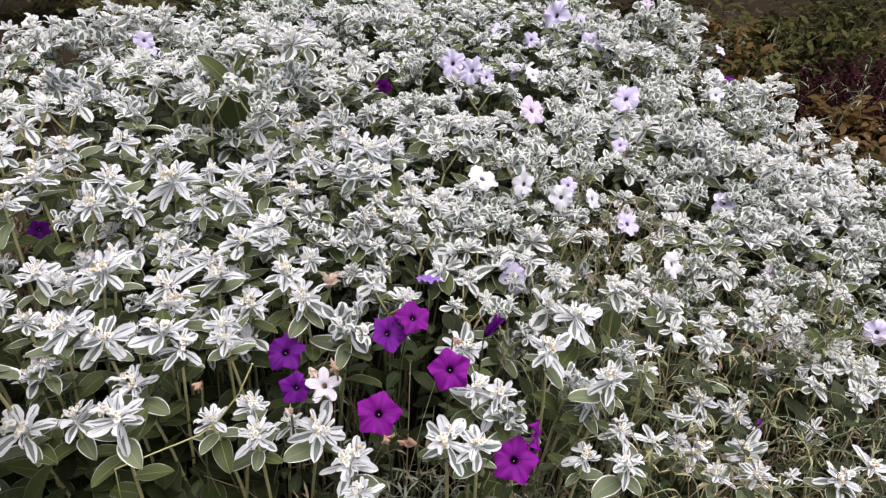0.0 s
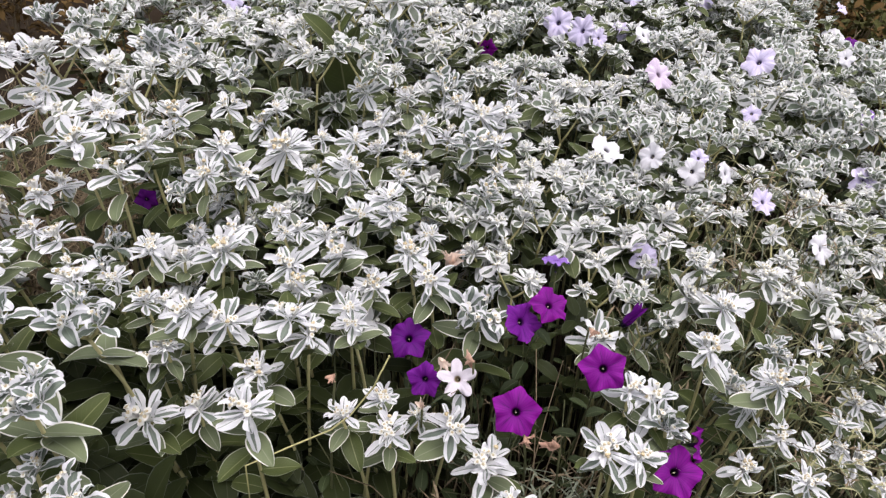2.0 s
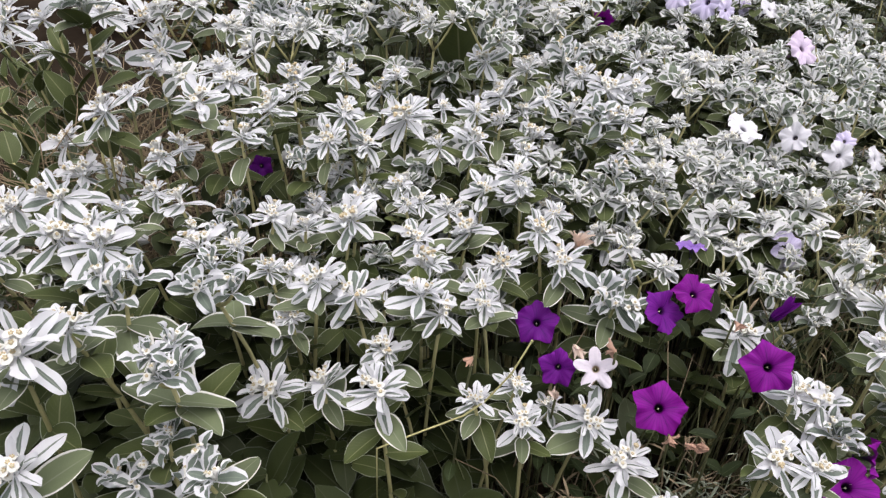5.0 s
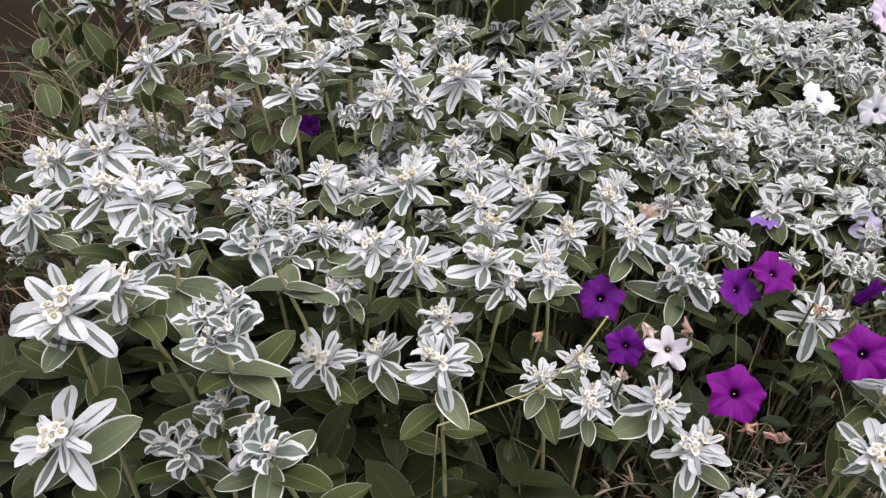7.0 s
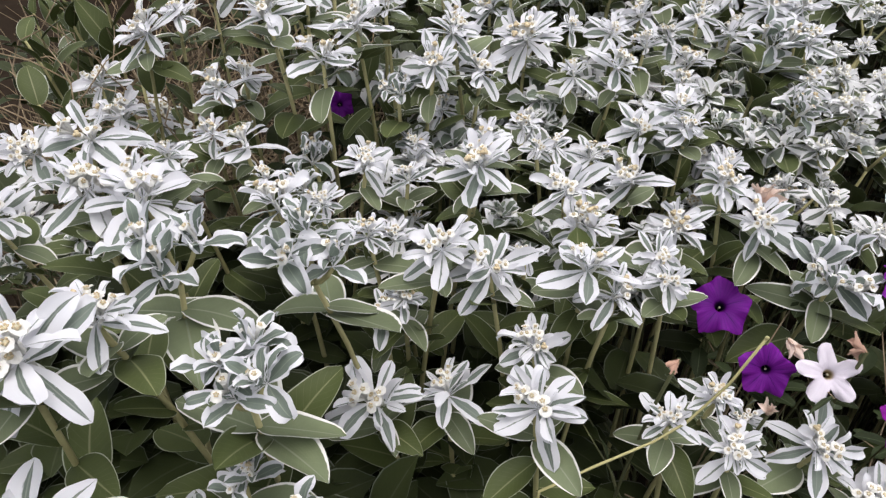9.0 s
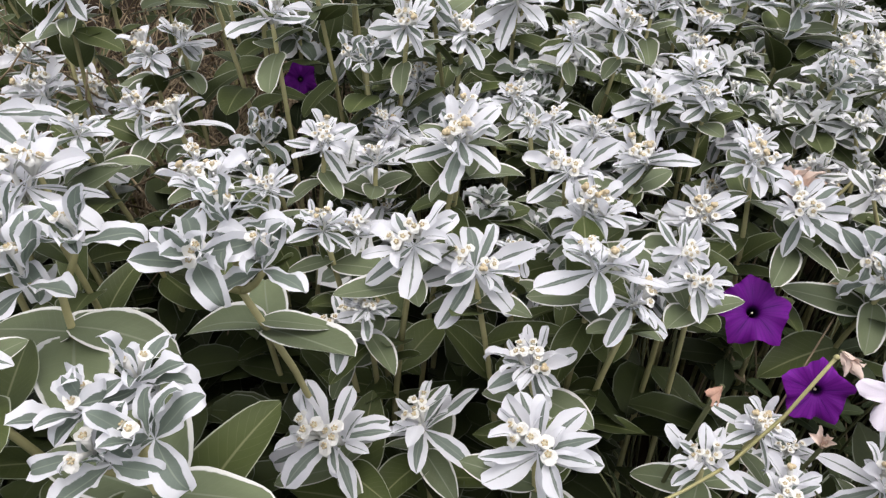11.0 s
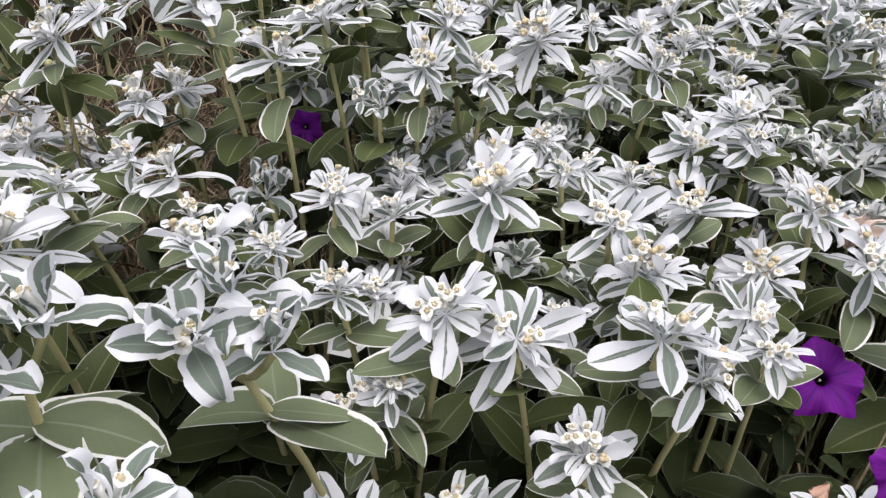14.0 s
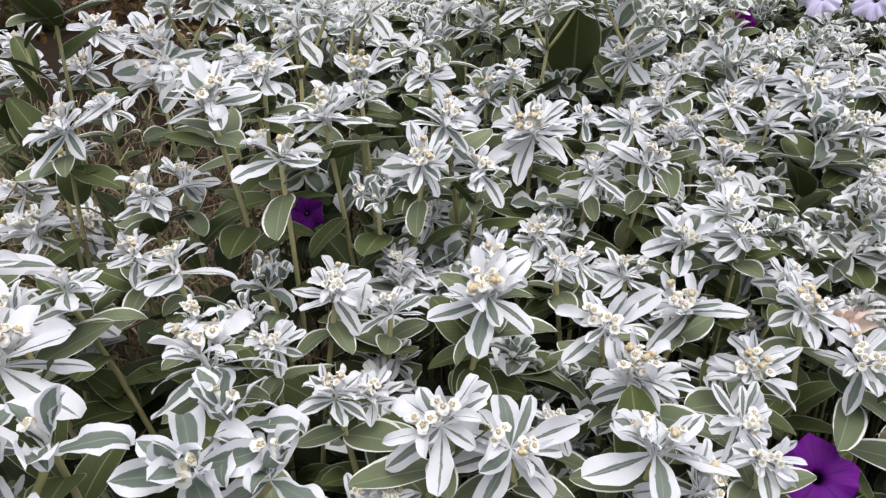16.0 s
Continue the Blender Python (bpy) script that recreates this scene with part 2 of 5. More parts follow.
def blade(length, half, bend=0.5, cup=0.3, wave=0.0, waves=2.0, phase=0.0, twist=0.0, tip=1.0, belly=0.9, nu=6, nv=9, lift=0.0):
    """A leaf from the origin along +x: it arches down by bend, folds up by cup, and its margin ripples."""
    v, uv, f = [], [], []
    px, pz = 0.0, 0.0
    for j in range(nv + 1):
        s = j / nv
        a = lift - bend * s
        if j:
            px += math.cos(a) * length / nv
            pz += math.sin(a) * length / nv
        w = half * (math.sin(math.pi * min(1, max(0.0, 0.03 + 0.97 * s)) ** belly) ** (0.75 if s < 0.5 else 0.75 * tip) if s < 1 else 0.0)
        w = max(w, half * 0.04)
        for i in range(nu + 1):
            u = 2 * i / nu - 1
            side = w * u
            up = cup * u * u * w + wave * length * u * u * math.sin(waves * 6.283 * s + phase + (1.3 if u > 0 else 0)) * min(1, 3 * s)
            tw = twist * s
            y, z = side * math.cos(tw) - up * math.sin(tw), side * math.sin(tw) + up * math.cos(tw)
            v.append((px - math.sin(a) * z * 1.0, y, pz + math.cos(a) * z))
            uv.append((0.5 + 0.5 * u, s))
    for j in range(nv):
        for i in range(nu):
            k = j * (nu + 1) + i
            f.append((k, k + 1, k + nu + 2, k + nu + 1))
    return v, f, uv


def bract(half, rng, nu=6, nv=12, bend=0.4, lift=0.2, curl=0.3, ripple=0.03, fold=0.25, twist=0.3):
    """A bract of unit length along +x: narrow at its base, oblong, blunt-pointed, with an uneven rippled margin."""
    a, b = rng.uniform(0.75, 1.05), rng.uniform(0.42, 0.68)
    top = (a / (a + b)) ** a * (b / (a + b)) ** b
    ph = [rng.uniform(0, 6.283) for _ in range(8)]
    waves, tw, lean = rng.uniform(1.0, 2.2), rng.uniform(-twist, twist), rng.uniform(-0.25, 0.25)
    v, uv, f, x, y, z = [], [], [], 0.0, 0.0, 0.0
    for j in range(nv + 1):
        s = (j / nv) ** 0.92
        if j:
            step = s - ((j - 1) / nv) ** 0.92
            ang = lift - bend * s - curl * max(0.0, s - 0.55) ** 2 * 6
            x, y, z = x + math.cos(ang) * step, y + lean * s * step, z + math.sin(ang) * step
        else:
            ang = lift
        w = half * max(0.03, (max(s, 0.012) ** a * max(0.0, 1 - s) ** b) / top)
        for i in range(nu + 1):
            u = 2 * i / nu - 1
            k = 0 if u < 0 else 4
            ww = w * (1 + 0.07 * math.sin(8 * s + ph[k]) + 0.04 * math.sin(19 * s + ph[k + 1]))
            side = ww * u
            up = fold * abs(u) ** 1.5 * ww + ripple * abs(u) ** 1.8 * min(1, 3 * s) * (math.sin(waves * 6.283 * s + ph[k + 2]) + 0.4 * math.sin(waves * 14 * s + ph[k + 3]))
            c, d = math.cos(tw * s), math.sin(tw * s)
            yy, zz = side * c - up * d, side * d + up * c
            v.append((x - math.sin(ang) * zz, y + yy, z + math.cos(ang) * zz))
            uv.append((0.5 + 0.5 * u, s))
    for j in range(nv):
        for i in range(nu):
            k = j * (nu + 1) + i
            f.append((k, k + 1, k + nu + 2, k + nu + 1))
    return v, f, uv


def tube(points, radii, sides=6):
    v, f = [], []
    pts = [Vector(p) for p in points]
    for i, p in enumerate(pts):
        d = (pts[min(i + 1, len(pts) - 1)] - pts[max(i - 1, 0)]).normalized()
        q = d.to_track_quat("Z", "X")
        for k in range(sides):
            a = 6.28319 * k / sides
            v.append(tuple(p + q @ Vector((math.cos(a) * radii[i], math.sin(a) * radii[i], 0))))
    n = len(pts)
    for i in range(n - 1):
        for k in range(sides):
            f.append((i * sides + k, i * sides + (k + 1) % sides, (i + 1) * sides + (k + 1) % sides, (i + 1) * sides + k))
    f.append(tuple(reversed(range(sides))))
    f.append(tuple(range((n - 1) * sides, n * sides)))
    return v, f, None


def ball(r, flat=1.0, rings=4, seg=7):
    v, f = [(0, 0, r * flat)], []
    for i in range(1, rings):
        a = math.pi * i / rings
        for k in range(seg):
            b = 6.28319 * k / seg
            v.append((r * math.sin(a) * math.cos(b), r * math.sin(a) * math.sin(b), r * flat * math.cos(a)))
    v.append((0, 0, -r * flat))
    for k in range(seg):
        f.append((0, 1 + k, 1 + (k + 1) % seg))
        for i in range(rings - 2):
            a, b = 1 + i * seg + k, 1 + i * seg + (k + 1) % seg
            f.append((a, a + seg, b + seg, b))
        a, b = 1 + (rings - 2) * seg + k, 1 + (rings - 2) * seg + (k + 1) % seg
        f.append((a, len(v) - 1, b))
    return v, f, None


def curve3(a, b, c, n):
    a, b, c = Vector(a), Vector(b), Vector(c)
    return [(1 - s) ** 2 * a + 2 * s * (1 - s) * b + s * s * c for s in (i / n for i in range(n + 1))]


def part(name, data, parent, m=None, label=""):
    ob = new(name, data)
    ob.parent = parent
    if m is not None:
        ob.matrix_basis = m
    return tagged(ob, label) if label else ob


def aim(at, az, el, roll=0.0, size=1.0):
    """A pose at a point whose +x looks to azimuth az and rises by el."""
    return Matrix.Translation(at) @ (Matrix.Rotation(az, 4, "Z") @ Matrix.Rotation(-el, 4, "Y") @ Matrix.Rotation(roll, 4, "X") @ Matrix.Scale(size, 4))


# ---- snow-on-the-mountain: bracts, heads, leaves ----
shape = random.Random(5)
BRACTS = {"o": [], "w": [], "g": [], "i": []}
LOW = {"o": [], "w": [], "g": [], "i": []}
MID = {"g": [], "i": []}


def bract_kind(sort, mat, count, half, **bounds):
    """Some bracts of one sort, each in the detail for near heads, for their hearts and for far ones."""
    for i in range(count):
        kw = {k: shape.uniform(*b) for k, b in bounds.items()}
        width, seed = shape.uniform(*half), shape.random()
        BRACTS[sort].append(mesh_of("bract", *bract(width, random.Random(seed), 8, 14, **kw), [mat]))
        LOW[sort].append(bract(width * 1.4, random.Random(seed), 4, 6, **kw))
        if sort in MID:
            MID[sort].append(bract(width, random.Random(seed), 4, 9, **kw))


bract_kind("o", bract_mat, 14, (0.145, 0.235), bend=(-0.1, 0.6), lift=(0.0, 0.35), curl=(-0.2, 0.5), ripple=(0.008, 0.03), fold=(-0.15, 0.35), twist=(0.2, 0.7))
bract_kind("w", bract_mat, 14, (0.125, 0.215), bend=(-0.2, 0.6), lift=(0.0, 0.4), curl=(-0.3, 0.7), ripple=(0.01, 0.04), fold=(-0.1, 0.5), twist=(0.2, 0.9))
bract_kind("i", bract_pale_mat, 10, (0.16, 0.23), bend=(-0.3, 0.7), lift=(0.0, 0.5), curl=(-0.6, 1.0), ripple=(0.01, 0.05), fold=(0.1, 0.9), twist=(0.2, 1.0))
bract_kind("g", bract_grey_mat, 12, (0.20, 0.27), bend=(-0.6, 0.4), lift=(-0.1, 0.5), curl=(0.3, 1.6), ripple=(0.03, 0.075), fold=(0.2, 0.8), twist=(0.3, 1.0))
LEAVES, LEAF_LOW, MARGINED = [], [], []
for i in range(14):
    kw = dict(bend=shape.uniform(0.0, 0.8), cup=shape.uniform(0.1, 0.4), wave=shape.uniform(0.004, 0.03), waves=shape.uniform(0.8, 1.7), phase=shape.uniform(0, 6), twist=shape.uniform(-0.3, 0.3), tip=shape.uniform(0.65, 1.0), belly=shape.uniform(0.7, 0.95), lift=shape.uniform(0, 0.3))
    half = shape.uniform(0.235, 0.30)
    LEAVES.append(mesh_of("leaf", *blade(1.0, half, nu=6, nv=12, **kw), [leaf_mat]))
    MARGINED.append(mesh_of("leaf", *blade(1.0, half, nu=6, nv=12, **kw), [margined_mat]))
    LEAF_LOW.append(blade(1.0, half, nu=2, nv=5, **kw))


def cups(h, rng, n, base, fine, size=1.0):
    """A few tiny flower cups, each with rounded white lobes round a cream dome, on short stalks."""
    for i in range(n):
        a = 6.283 * i / n + rng.uniform(-0.5, 0.5)
        d = 0.0 if i == 0 and n > 2 else rng.uniform(0.004, 0.0068)
        at = Vector((d * math.cos(a), d * math.sin(a), rng.uniform(0.003, 0.010)))
        tilt = base @ Matrix.Translation(at) @ Matrix.Rotation(a, 4, "Z") @ Matrix.Rotation(d * 80, 4, "Y") @ Matrix.Scale(size, 4)
        h.add(tube([(0, 0, -0.012), (0, 0, -0.004), (0, 0, 0)], [0.0012, 0.0018, 0.0029], 6), tilt, cup_mat)
        if fine:
            for k in range(5):
                h.add(blade(0.0050, 0.0029, bend=1.5, cup=0.2, wave=0.03, phase=k, tip=0.25, nu=3, nv=5, lift=rng.uniform(0.75, 1.15)), tilt @ aim((0.0014, 0, 0), 1.2566 * k + rng.uniform(-0.15, 0.15), 0.15, 0, rng.uniform(0.85, 1.1)), cup_mat)
            h.add(ball(0.0020, 0.75, 5, 8), tilt @ Matrix.Translation((0, 0, 0.0008)), pollen_mat)
            for k in range(5):
                b = 1.2566 * k + a
                h.add(ball(0.0008, 1.0, 3, 5), tilt @ Matrix.Translation((0.0014 * math.cos(b), 0.0014 * math.sin(b), 0.0022)), seed_mat)
            if rng.random() < 0.06:
                pod = tilt @ Matrix.Translation((rng.uniform(-0.002, 0.002), rng.uniform(-0.002, 0.002), 0.0045))
                for k in range(3):
                    h.add(ball(0.0024, 0.9, 4, 6), pod @ Matrix.Translation((0.0017 * math.cos(2.1 * k), 0.0017 * math.sin(2.1 * k), 0)), seed_mat)
        else:
            h.add(ball(0.0046, 0.6, 3, 5), tilt, cup_mat)
            h.add(ball(0.0022, 0.8, 3, 4), tilt @ Matrix.Translation((0, 0, 0.0022)), pollen_mat)


def rosettes(h, rng, kind, fine, r=0.045):
    """The heart of a head: two to four forks, each with its own small bracts round its flower cups."""
    n = {"w": rng.randint(2, 3), "g": rng.randint(3, 4), "s": 1, "f": 1}[kind]
    a0 = rng.uniform(0, 6.28)
    for i in range(n):
        a = a0 + 6.283 * i / n + rng.uniform(-0.4, 0.4)
        d = 0 if n == 1 else r * (rng.uniform(0.12, 0.24) if kind == "w" else rng.uniform(0.3, 0.52))
        base = Matrix.Translation((d * math.cos(a), d * math.sin(a), rng.uniform(0.002, 0.010))) @ Matrix.Rotation(rng.uniform(-0.35, 0.35), 4, "X") @ Matrix.Rotation(rng.uniform(-0.35, 0.35), 4, "Y")
        if n > 1:
            h.add(tube([(0, 0, -0.016), tuple(base.translation + Vector((0, 0, -0.004)))], [0.0016, 0.0014], 5), Matrix.Identity(4), cup_mat)
        cups(h, rng, rng.randint(3, 4) if kind == "w" else rng.randint(2, 3), base, fine, rng.uniform(0.85, 1.1))
        turn = a
        for k in range((rng.randint(2, 3) if kind in "wf" else rng.randint(3, 4)) if fine else rng.randint(3, 5)):
            turn = a + (k - 1) * rng.uniform(0.8, 1.3) + (0 if kind == "w" else 1.3 * k)
            sort = "g" if kind in "gf" else "i"
            el = rng.uniform(0.1, 1.1) if kind in "gf" else rng.uniform(0.05, 1.0)
            ln = r * (rng.uniform(0.5, 0.8) if kind in "gf" else rng.uniform(0.38, 0.66))
            h.add(rng.choice((MID if fine else LOW)[sort]), base @ aim((0.003 * math.cos(turn), 0.003 * math.sin(turn), -0.004), turn, el, rng.uniform(-0.4, 0.4), ln), (bract_grey_mat if fine else far_grey_mat) if kind in "gf" else (bract_pale_mat if fine else far_pale_mat))


CUPS = {"w": [], "g": [], "s": [], "f": []}
for kind, count in (("w", 12), ("g", 8), ("s", 3), ("f", 5)):
    for i in range(count):
        h = Heap([cup_mat, pollen_mat, seed_mat, bract_pale_mat, bract_grey_mat])
        rosettes(h, shape, kind, True)
        CUPS[kind].append(h.mesh("flower_head"))


def whorls(rng, kind, r, few=0):
    """(azimuth, rise, length, height, sort) of each bract of a head of radius r."""
    out, turn = [], rng.uniform(0, 6.28)
    plan = {"w": ((rng.randint(4, 6), (-0.5, 0.15), (0.85, 1.25), -0.012, "o"), (rng.randint(4, 5), (-0.1, 0.6), (0.55, 0.9), -0.005, "w")),
            "g": ((rng.randint(3, 4), (-0.3, 0.2), (0.9, 1.25), -0.014, "g"), (rng.randint(2, 4), (0.1, 0.8), (0.7, 1.0), -0.006, "g")),
            "f": ((rng.randint(3, 4), (-0.3, 0.3), (1.0, 1.35), -0.012, "g"), (2, (0.3, 1.0), (0.7, 1.0), -0.005, "g")),
            "s": ((4, (-0.2, 0.3), (0.8, 1.1), -0.004, "w"),)}[kind]
    for n, el, ln, h, sort in plan:
        n = max(3, n - few)
        turn += rng.uniform(0.4, 0.9)
        for i in range(n):
            out.append((turn + 6.283 * i / n + rng.uniform(-0.25, 0.25), rng.uniform(*el), r * rng.uniform(*ln), h, sort))
    return out


HEADS = {"w": [], "g": [], "s": []}
for kind, count in (("w", 12), ("g", 5), ("s", 3)):
    for i in range(count):
        h = Heap([cup_mat, pollen_mat, far_bract_mat, far_pale_mat, far_grey_mat])
        rosettes(h, shape, kind, False)
        for az, el, ln, up, sort in whorls(shape, kind, 0.045, 1):
            h.add(shape.choice(LOW[sort]), aim((0, 0, up), az, el, 0, ln * 0.92), {"o": far_bract_mat, "w": far_bract_mat, "i": far_pale_mat, "g": far_grey_mat}[sort])
        HEADS[kind].append(h.mesh("flower_head"))

LABELS = {"w": "spurge plant with white-edged bracts on a pale green stem", "g": "spurge plant with wavy grey-green bracts edged in white", "s": "small thin spurge shoot with few white bracts"}


def head_tilt(rng, lean):
    return Matrix.Rotation(rng.uniform(0, 6.28), 4, "Z"), Matrix.Rotation(lean + rng.uniform(-0.4, 0.4), 4, "X") @ Matrix.Rotation(rng.uniform(-0.4, 0.4), 4, "Y")


def plant(x, y, z, r, kind="w", near=True, forks=(), leaves=None):
    """One plant rooted in the soil whose flower heads fill a circle of radius r about (x, y, z)."""
    rng = random.Random(int(x * 9973 + 50000) * 7919 + int(y * 9973))
    bx, by = x + rng.uniform(-0.05, 0.05), y + rng.uniform(-0.01, 0.09)
    root = tagged(new("spurge_plant"), LABELS[kind], "flowering plant", "white spurge plants in the bed")
    root.location = (bx, by, 0)
    top = Vector((x - bx, y - by, z))
    many = (1 if r < 0.058 else (2 if r < 0.07 else 3)) if near else (1 if r < 0.04 else (2 if r < 0.05 else (3 if r < 0.065 else 4)))
    r *= (0.95 if x > -0.3 and y < 0.85 else (1.13 if y > 0.72 else 1.04)) if near else 1.24
    heads = [(top, r)]
    if many > 1:
        a0 = rng.uniform(0, 6.28)
        heads = [(top + Vector((math.cos(a0 + 6.283 * i / many) * r * 0.52, math.sin(a0 + 6.283 * i / many) * r * 0.52, rng.uniform(-0.02, 0.02))), r * (rng.uniform(0.6, 0.72) if near else rng.uniform(0.45, 0.6))) for i in range(many)]
    if forks:
        many, heads = len(forks), [(Vector((fx - bx, fy - by, fz)), 1.08 * fr) for fx, fy, fz, fr in forks]
    fork = top - Vector((0, 0, 0.035 if forks else (0.055 if many > 1 else 0.012)))
    line = curve3((0, 0, -0.02), (0, 0, z * 0.6), fork, 7)
    thick = 0.0026 if kind != "s" else 0.0016
    h = Heap([stem_mat])
    h.add(tube(line, [thick * (1.35 - 0.55 * i / 7) for i in range(8)], 6), Matrix.Identity(4), stem_mat)
    part("stem", h.mesh("stem"), root)
    for at, hr in heads:
        if many > 1:
            b = Heap([stem_mat])
            b.add(tube(curve3(fork, (at + fork) / 2 + Vector((0, 0, -0.01)), at - Vector((0, 0, 0.008)), 3), [thick * 0.8] * 3 + [thick * 0.7], 5), Matrix.Identity(4), stem_mat)
            part("branch", b.mesh("branch"), root)
        spin, tilt = head_tilt(rng, 0.22)
        if near:
            sprig = "f" if forks else kind
            head = part("flower_head", rng.choice(CUPS[sprig]), root, Matrix.Translation(at) @ tilt @ spin)
            head.scale = [min(1.15, max(0.8 if forks else 0.55, hr / 0.043))] * 3
            k = 1 / head.scale[0]
            for az, el, ln, up, sort in whorls(rng, sprig, hr):
                part("bract", rng.choice(BRACTS[sort]), head, aim((0, 0, up * k * 0.6), az, el, rng.uniform(-0.3, 0.3), ln * k))
        else:
            part("flower_head", rng.choice(HEADS[kind]), root, Matrix.Translation(at) @ tilt @ spin @ Matrix.Scale(hr / 0.045, 4))
    # leaves: a collar under the heads, then alternate down the stem
    down, turn = (0.022 if many == 1 else (0.038 if forks else 0.06)), (0.1 if forks else rng.uniform(0, 6.28))
    size = 0.070 if kind == "g" and near else (0.056 if kind != "s" else 0.03)
    size *= 0.6 + 0.3 * min(1.3, r / 0.05)
    collar = (2 if r < 0.03 else 4) if kind == "g" else 3
    open_place = x > -0.3 and y < 0.85  # few leaves between the petunias
    for i in range(leaves or ((6 if (kind == "g" and r < 0.03) else (4 if open_place else 8)) if near else 5)):
        s = 1 - down / z
        if s < 0.4:
            break
        p = (1 - s) ** 2 * line[0] + 2 * s * (1 - s) * Vector((0, 0, z * 0.6)) + s * s * fork
        ln = size * rng.uniform(0.8, 1.2) * (1 + 0.035 * i)
        rise = rng.uniform(-0.25, 0.35) if i < collar else rng.uniform(-0.3, 1.0)
        if forks and i < 2:
            rise *= 0.3
        sort = MARGINED if i < collar else LEAVES
        part("leaf", rng.choice(sort), root, aim(p, turn, rise, rng.uniform(-0.3, 0.3), ln * (0.8 if i < 2 else 1.0)))
        turn += 3.1 if forks and i == 0 else 2.4 + rng.uniform(-0.3, 0.3)
        down += (0.006 if i < collar else rng.uniform(0.025, 0.05)) * (1.0 if near else 1.5)
    return root


# ---- petunias ----
def corolla(rng, star, pointed=True):
    """A five-lobed funnel of unit radius that opens towards +z."""
    v, uv, f = [], [], []
    seg, prof = 50, [(0.07, -1.0), (0.08, -0.6), (0.12, -0.28), (0.16, -0.14), (0.24, -0.06), (0.42, -0.015), (0.62, 0.0), (0.82, -0.01), (0.94, -0.03), (1.0, -0.055)]
    ph = [rng.uniform(0, 6.28) for _ in range(4)]
    sag = [rng.uniform(-0.08, 0.08) for _ in range(5)]
    for rr, zz in prof:
        for k in range(seg):
            a = 6.28319 * k / seg
            c = math.cos(5 * a)
            lobe = (0.40 + 0.60 * (1 - min(1.0, abs(math.sin(2.5 * a))) ** 2.0) ** 0.55) if star else ((0.76 + 0.24 * (1 - abs(math.sin(2.5 * a)))) if pointed else (0.76 + 0.24 * ((1 + c) / 2) ** 0.6) + 0.025 * math.sin(15 * a + ph[0]) + 0.02 * math.sin(23 * a + ph[2]))
            g = max(0.0, (rr - 0.25) / 0.75)
            r = rr * (1 - g + g * lobe)
            wavy = g * g * (0.13 * math.sin(5 * a + ph[1]) + 0.09 * math.sin(10 * a + ph[2]) + 0.05 * math.sin(17 * a + ph[3]) + sag[int(5 * a / 6.2832 + 0.5) % 5])
            crease = -0.12 * g * math.exp(-((1 - c) * 10)) + 0.05 * g * math.exp(-((1 + c) * 5))
            v.append((r * math.cos(a), r * math.sin(a), zz + wavy + crease))
            uv.append((k / seg, rr))
    for j in range(len(prof) - 1):
        for k in range(seg):
            f.append((j * seg + k, j * seg + (k + 1) % seg, (j + 1) * seg + (k + 1) % seg, (j + 1) * seg + k))
    return v, f, uv


pr = random.Random(11)
COROLLAS = {c: [mesh_of("corolla", *corolla(pr, c == "star", c in ("violet", "magenta")), [m]) for _ in range(1 if c in ("star", "mauve") else 3)] for c, m in PETALS.items()}
calyx = Heap([petunia_leaf_mat, petunia_stem_mat])
for k in range(5):
    calyx.add(blade(0.016, 0.002, bend=-0.3, nu=2, nv=3), aim((0, 0, 0), 1.2566 * k, 1.1), petunia_leaf_mat)
calyx.add(ball(0.0028, 1.2), Matrix.Identity(4), petunia_stem_mat)
CALYX = calyx.mesh("calyx")
sta = Heap([pollen_mat])
sta.add(tube([(0, 0, -0.012), (0.0004, 0, -0.004), (0, 0, 0), (0, 0, 0.0008)], [0.0004, 0.0005, 0.0011, 0.0006], 6), Matrix.Identity(4), pollen_mat)
STAMENS = sta.mesh("pistil")
PET_LEAVES = [mesh_of("leaf", *blade(1.0, pr.uniform(0.2, 0.28), bend=pr.uniform(0.2, 0.8), cup=0.25, wave=0.02, phase=pr.uniform(0, 6), nu=4, nv=6), [petunia_leaf_mat]) for _ in range(4)]
COLOURS = {"violet": "deep violet", "magenta": "magenta-purple", "mauve": "mauve", "lilac": "pale lilac", "pink": "pale pink", "white": "white", "star": "white star-shaped"}


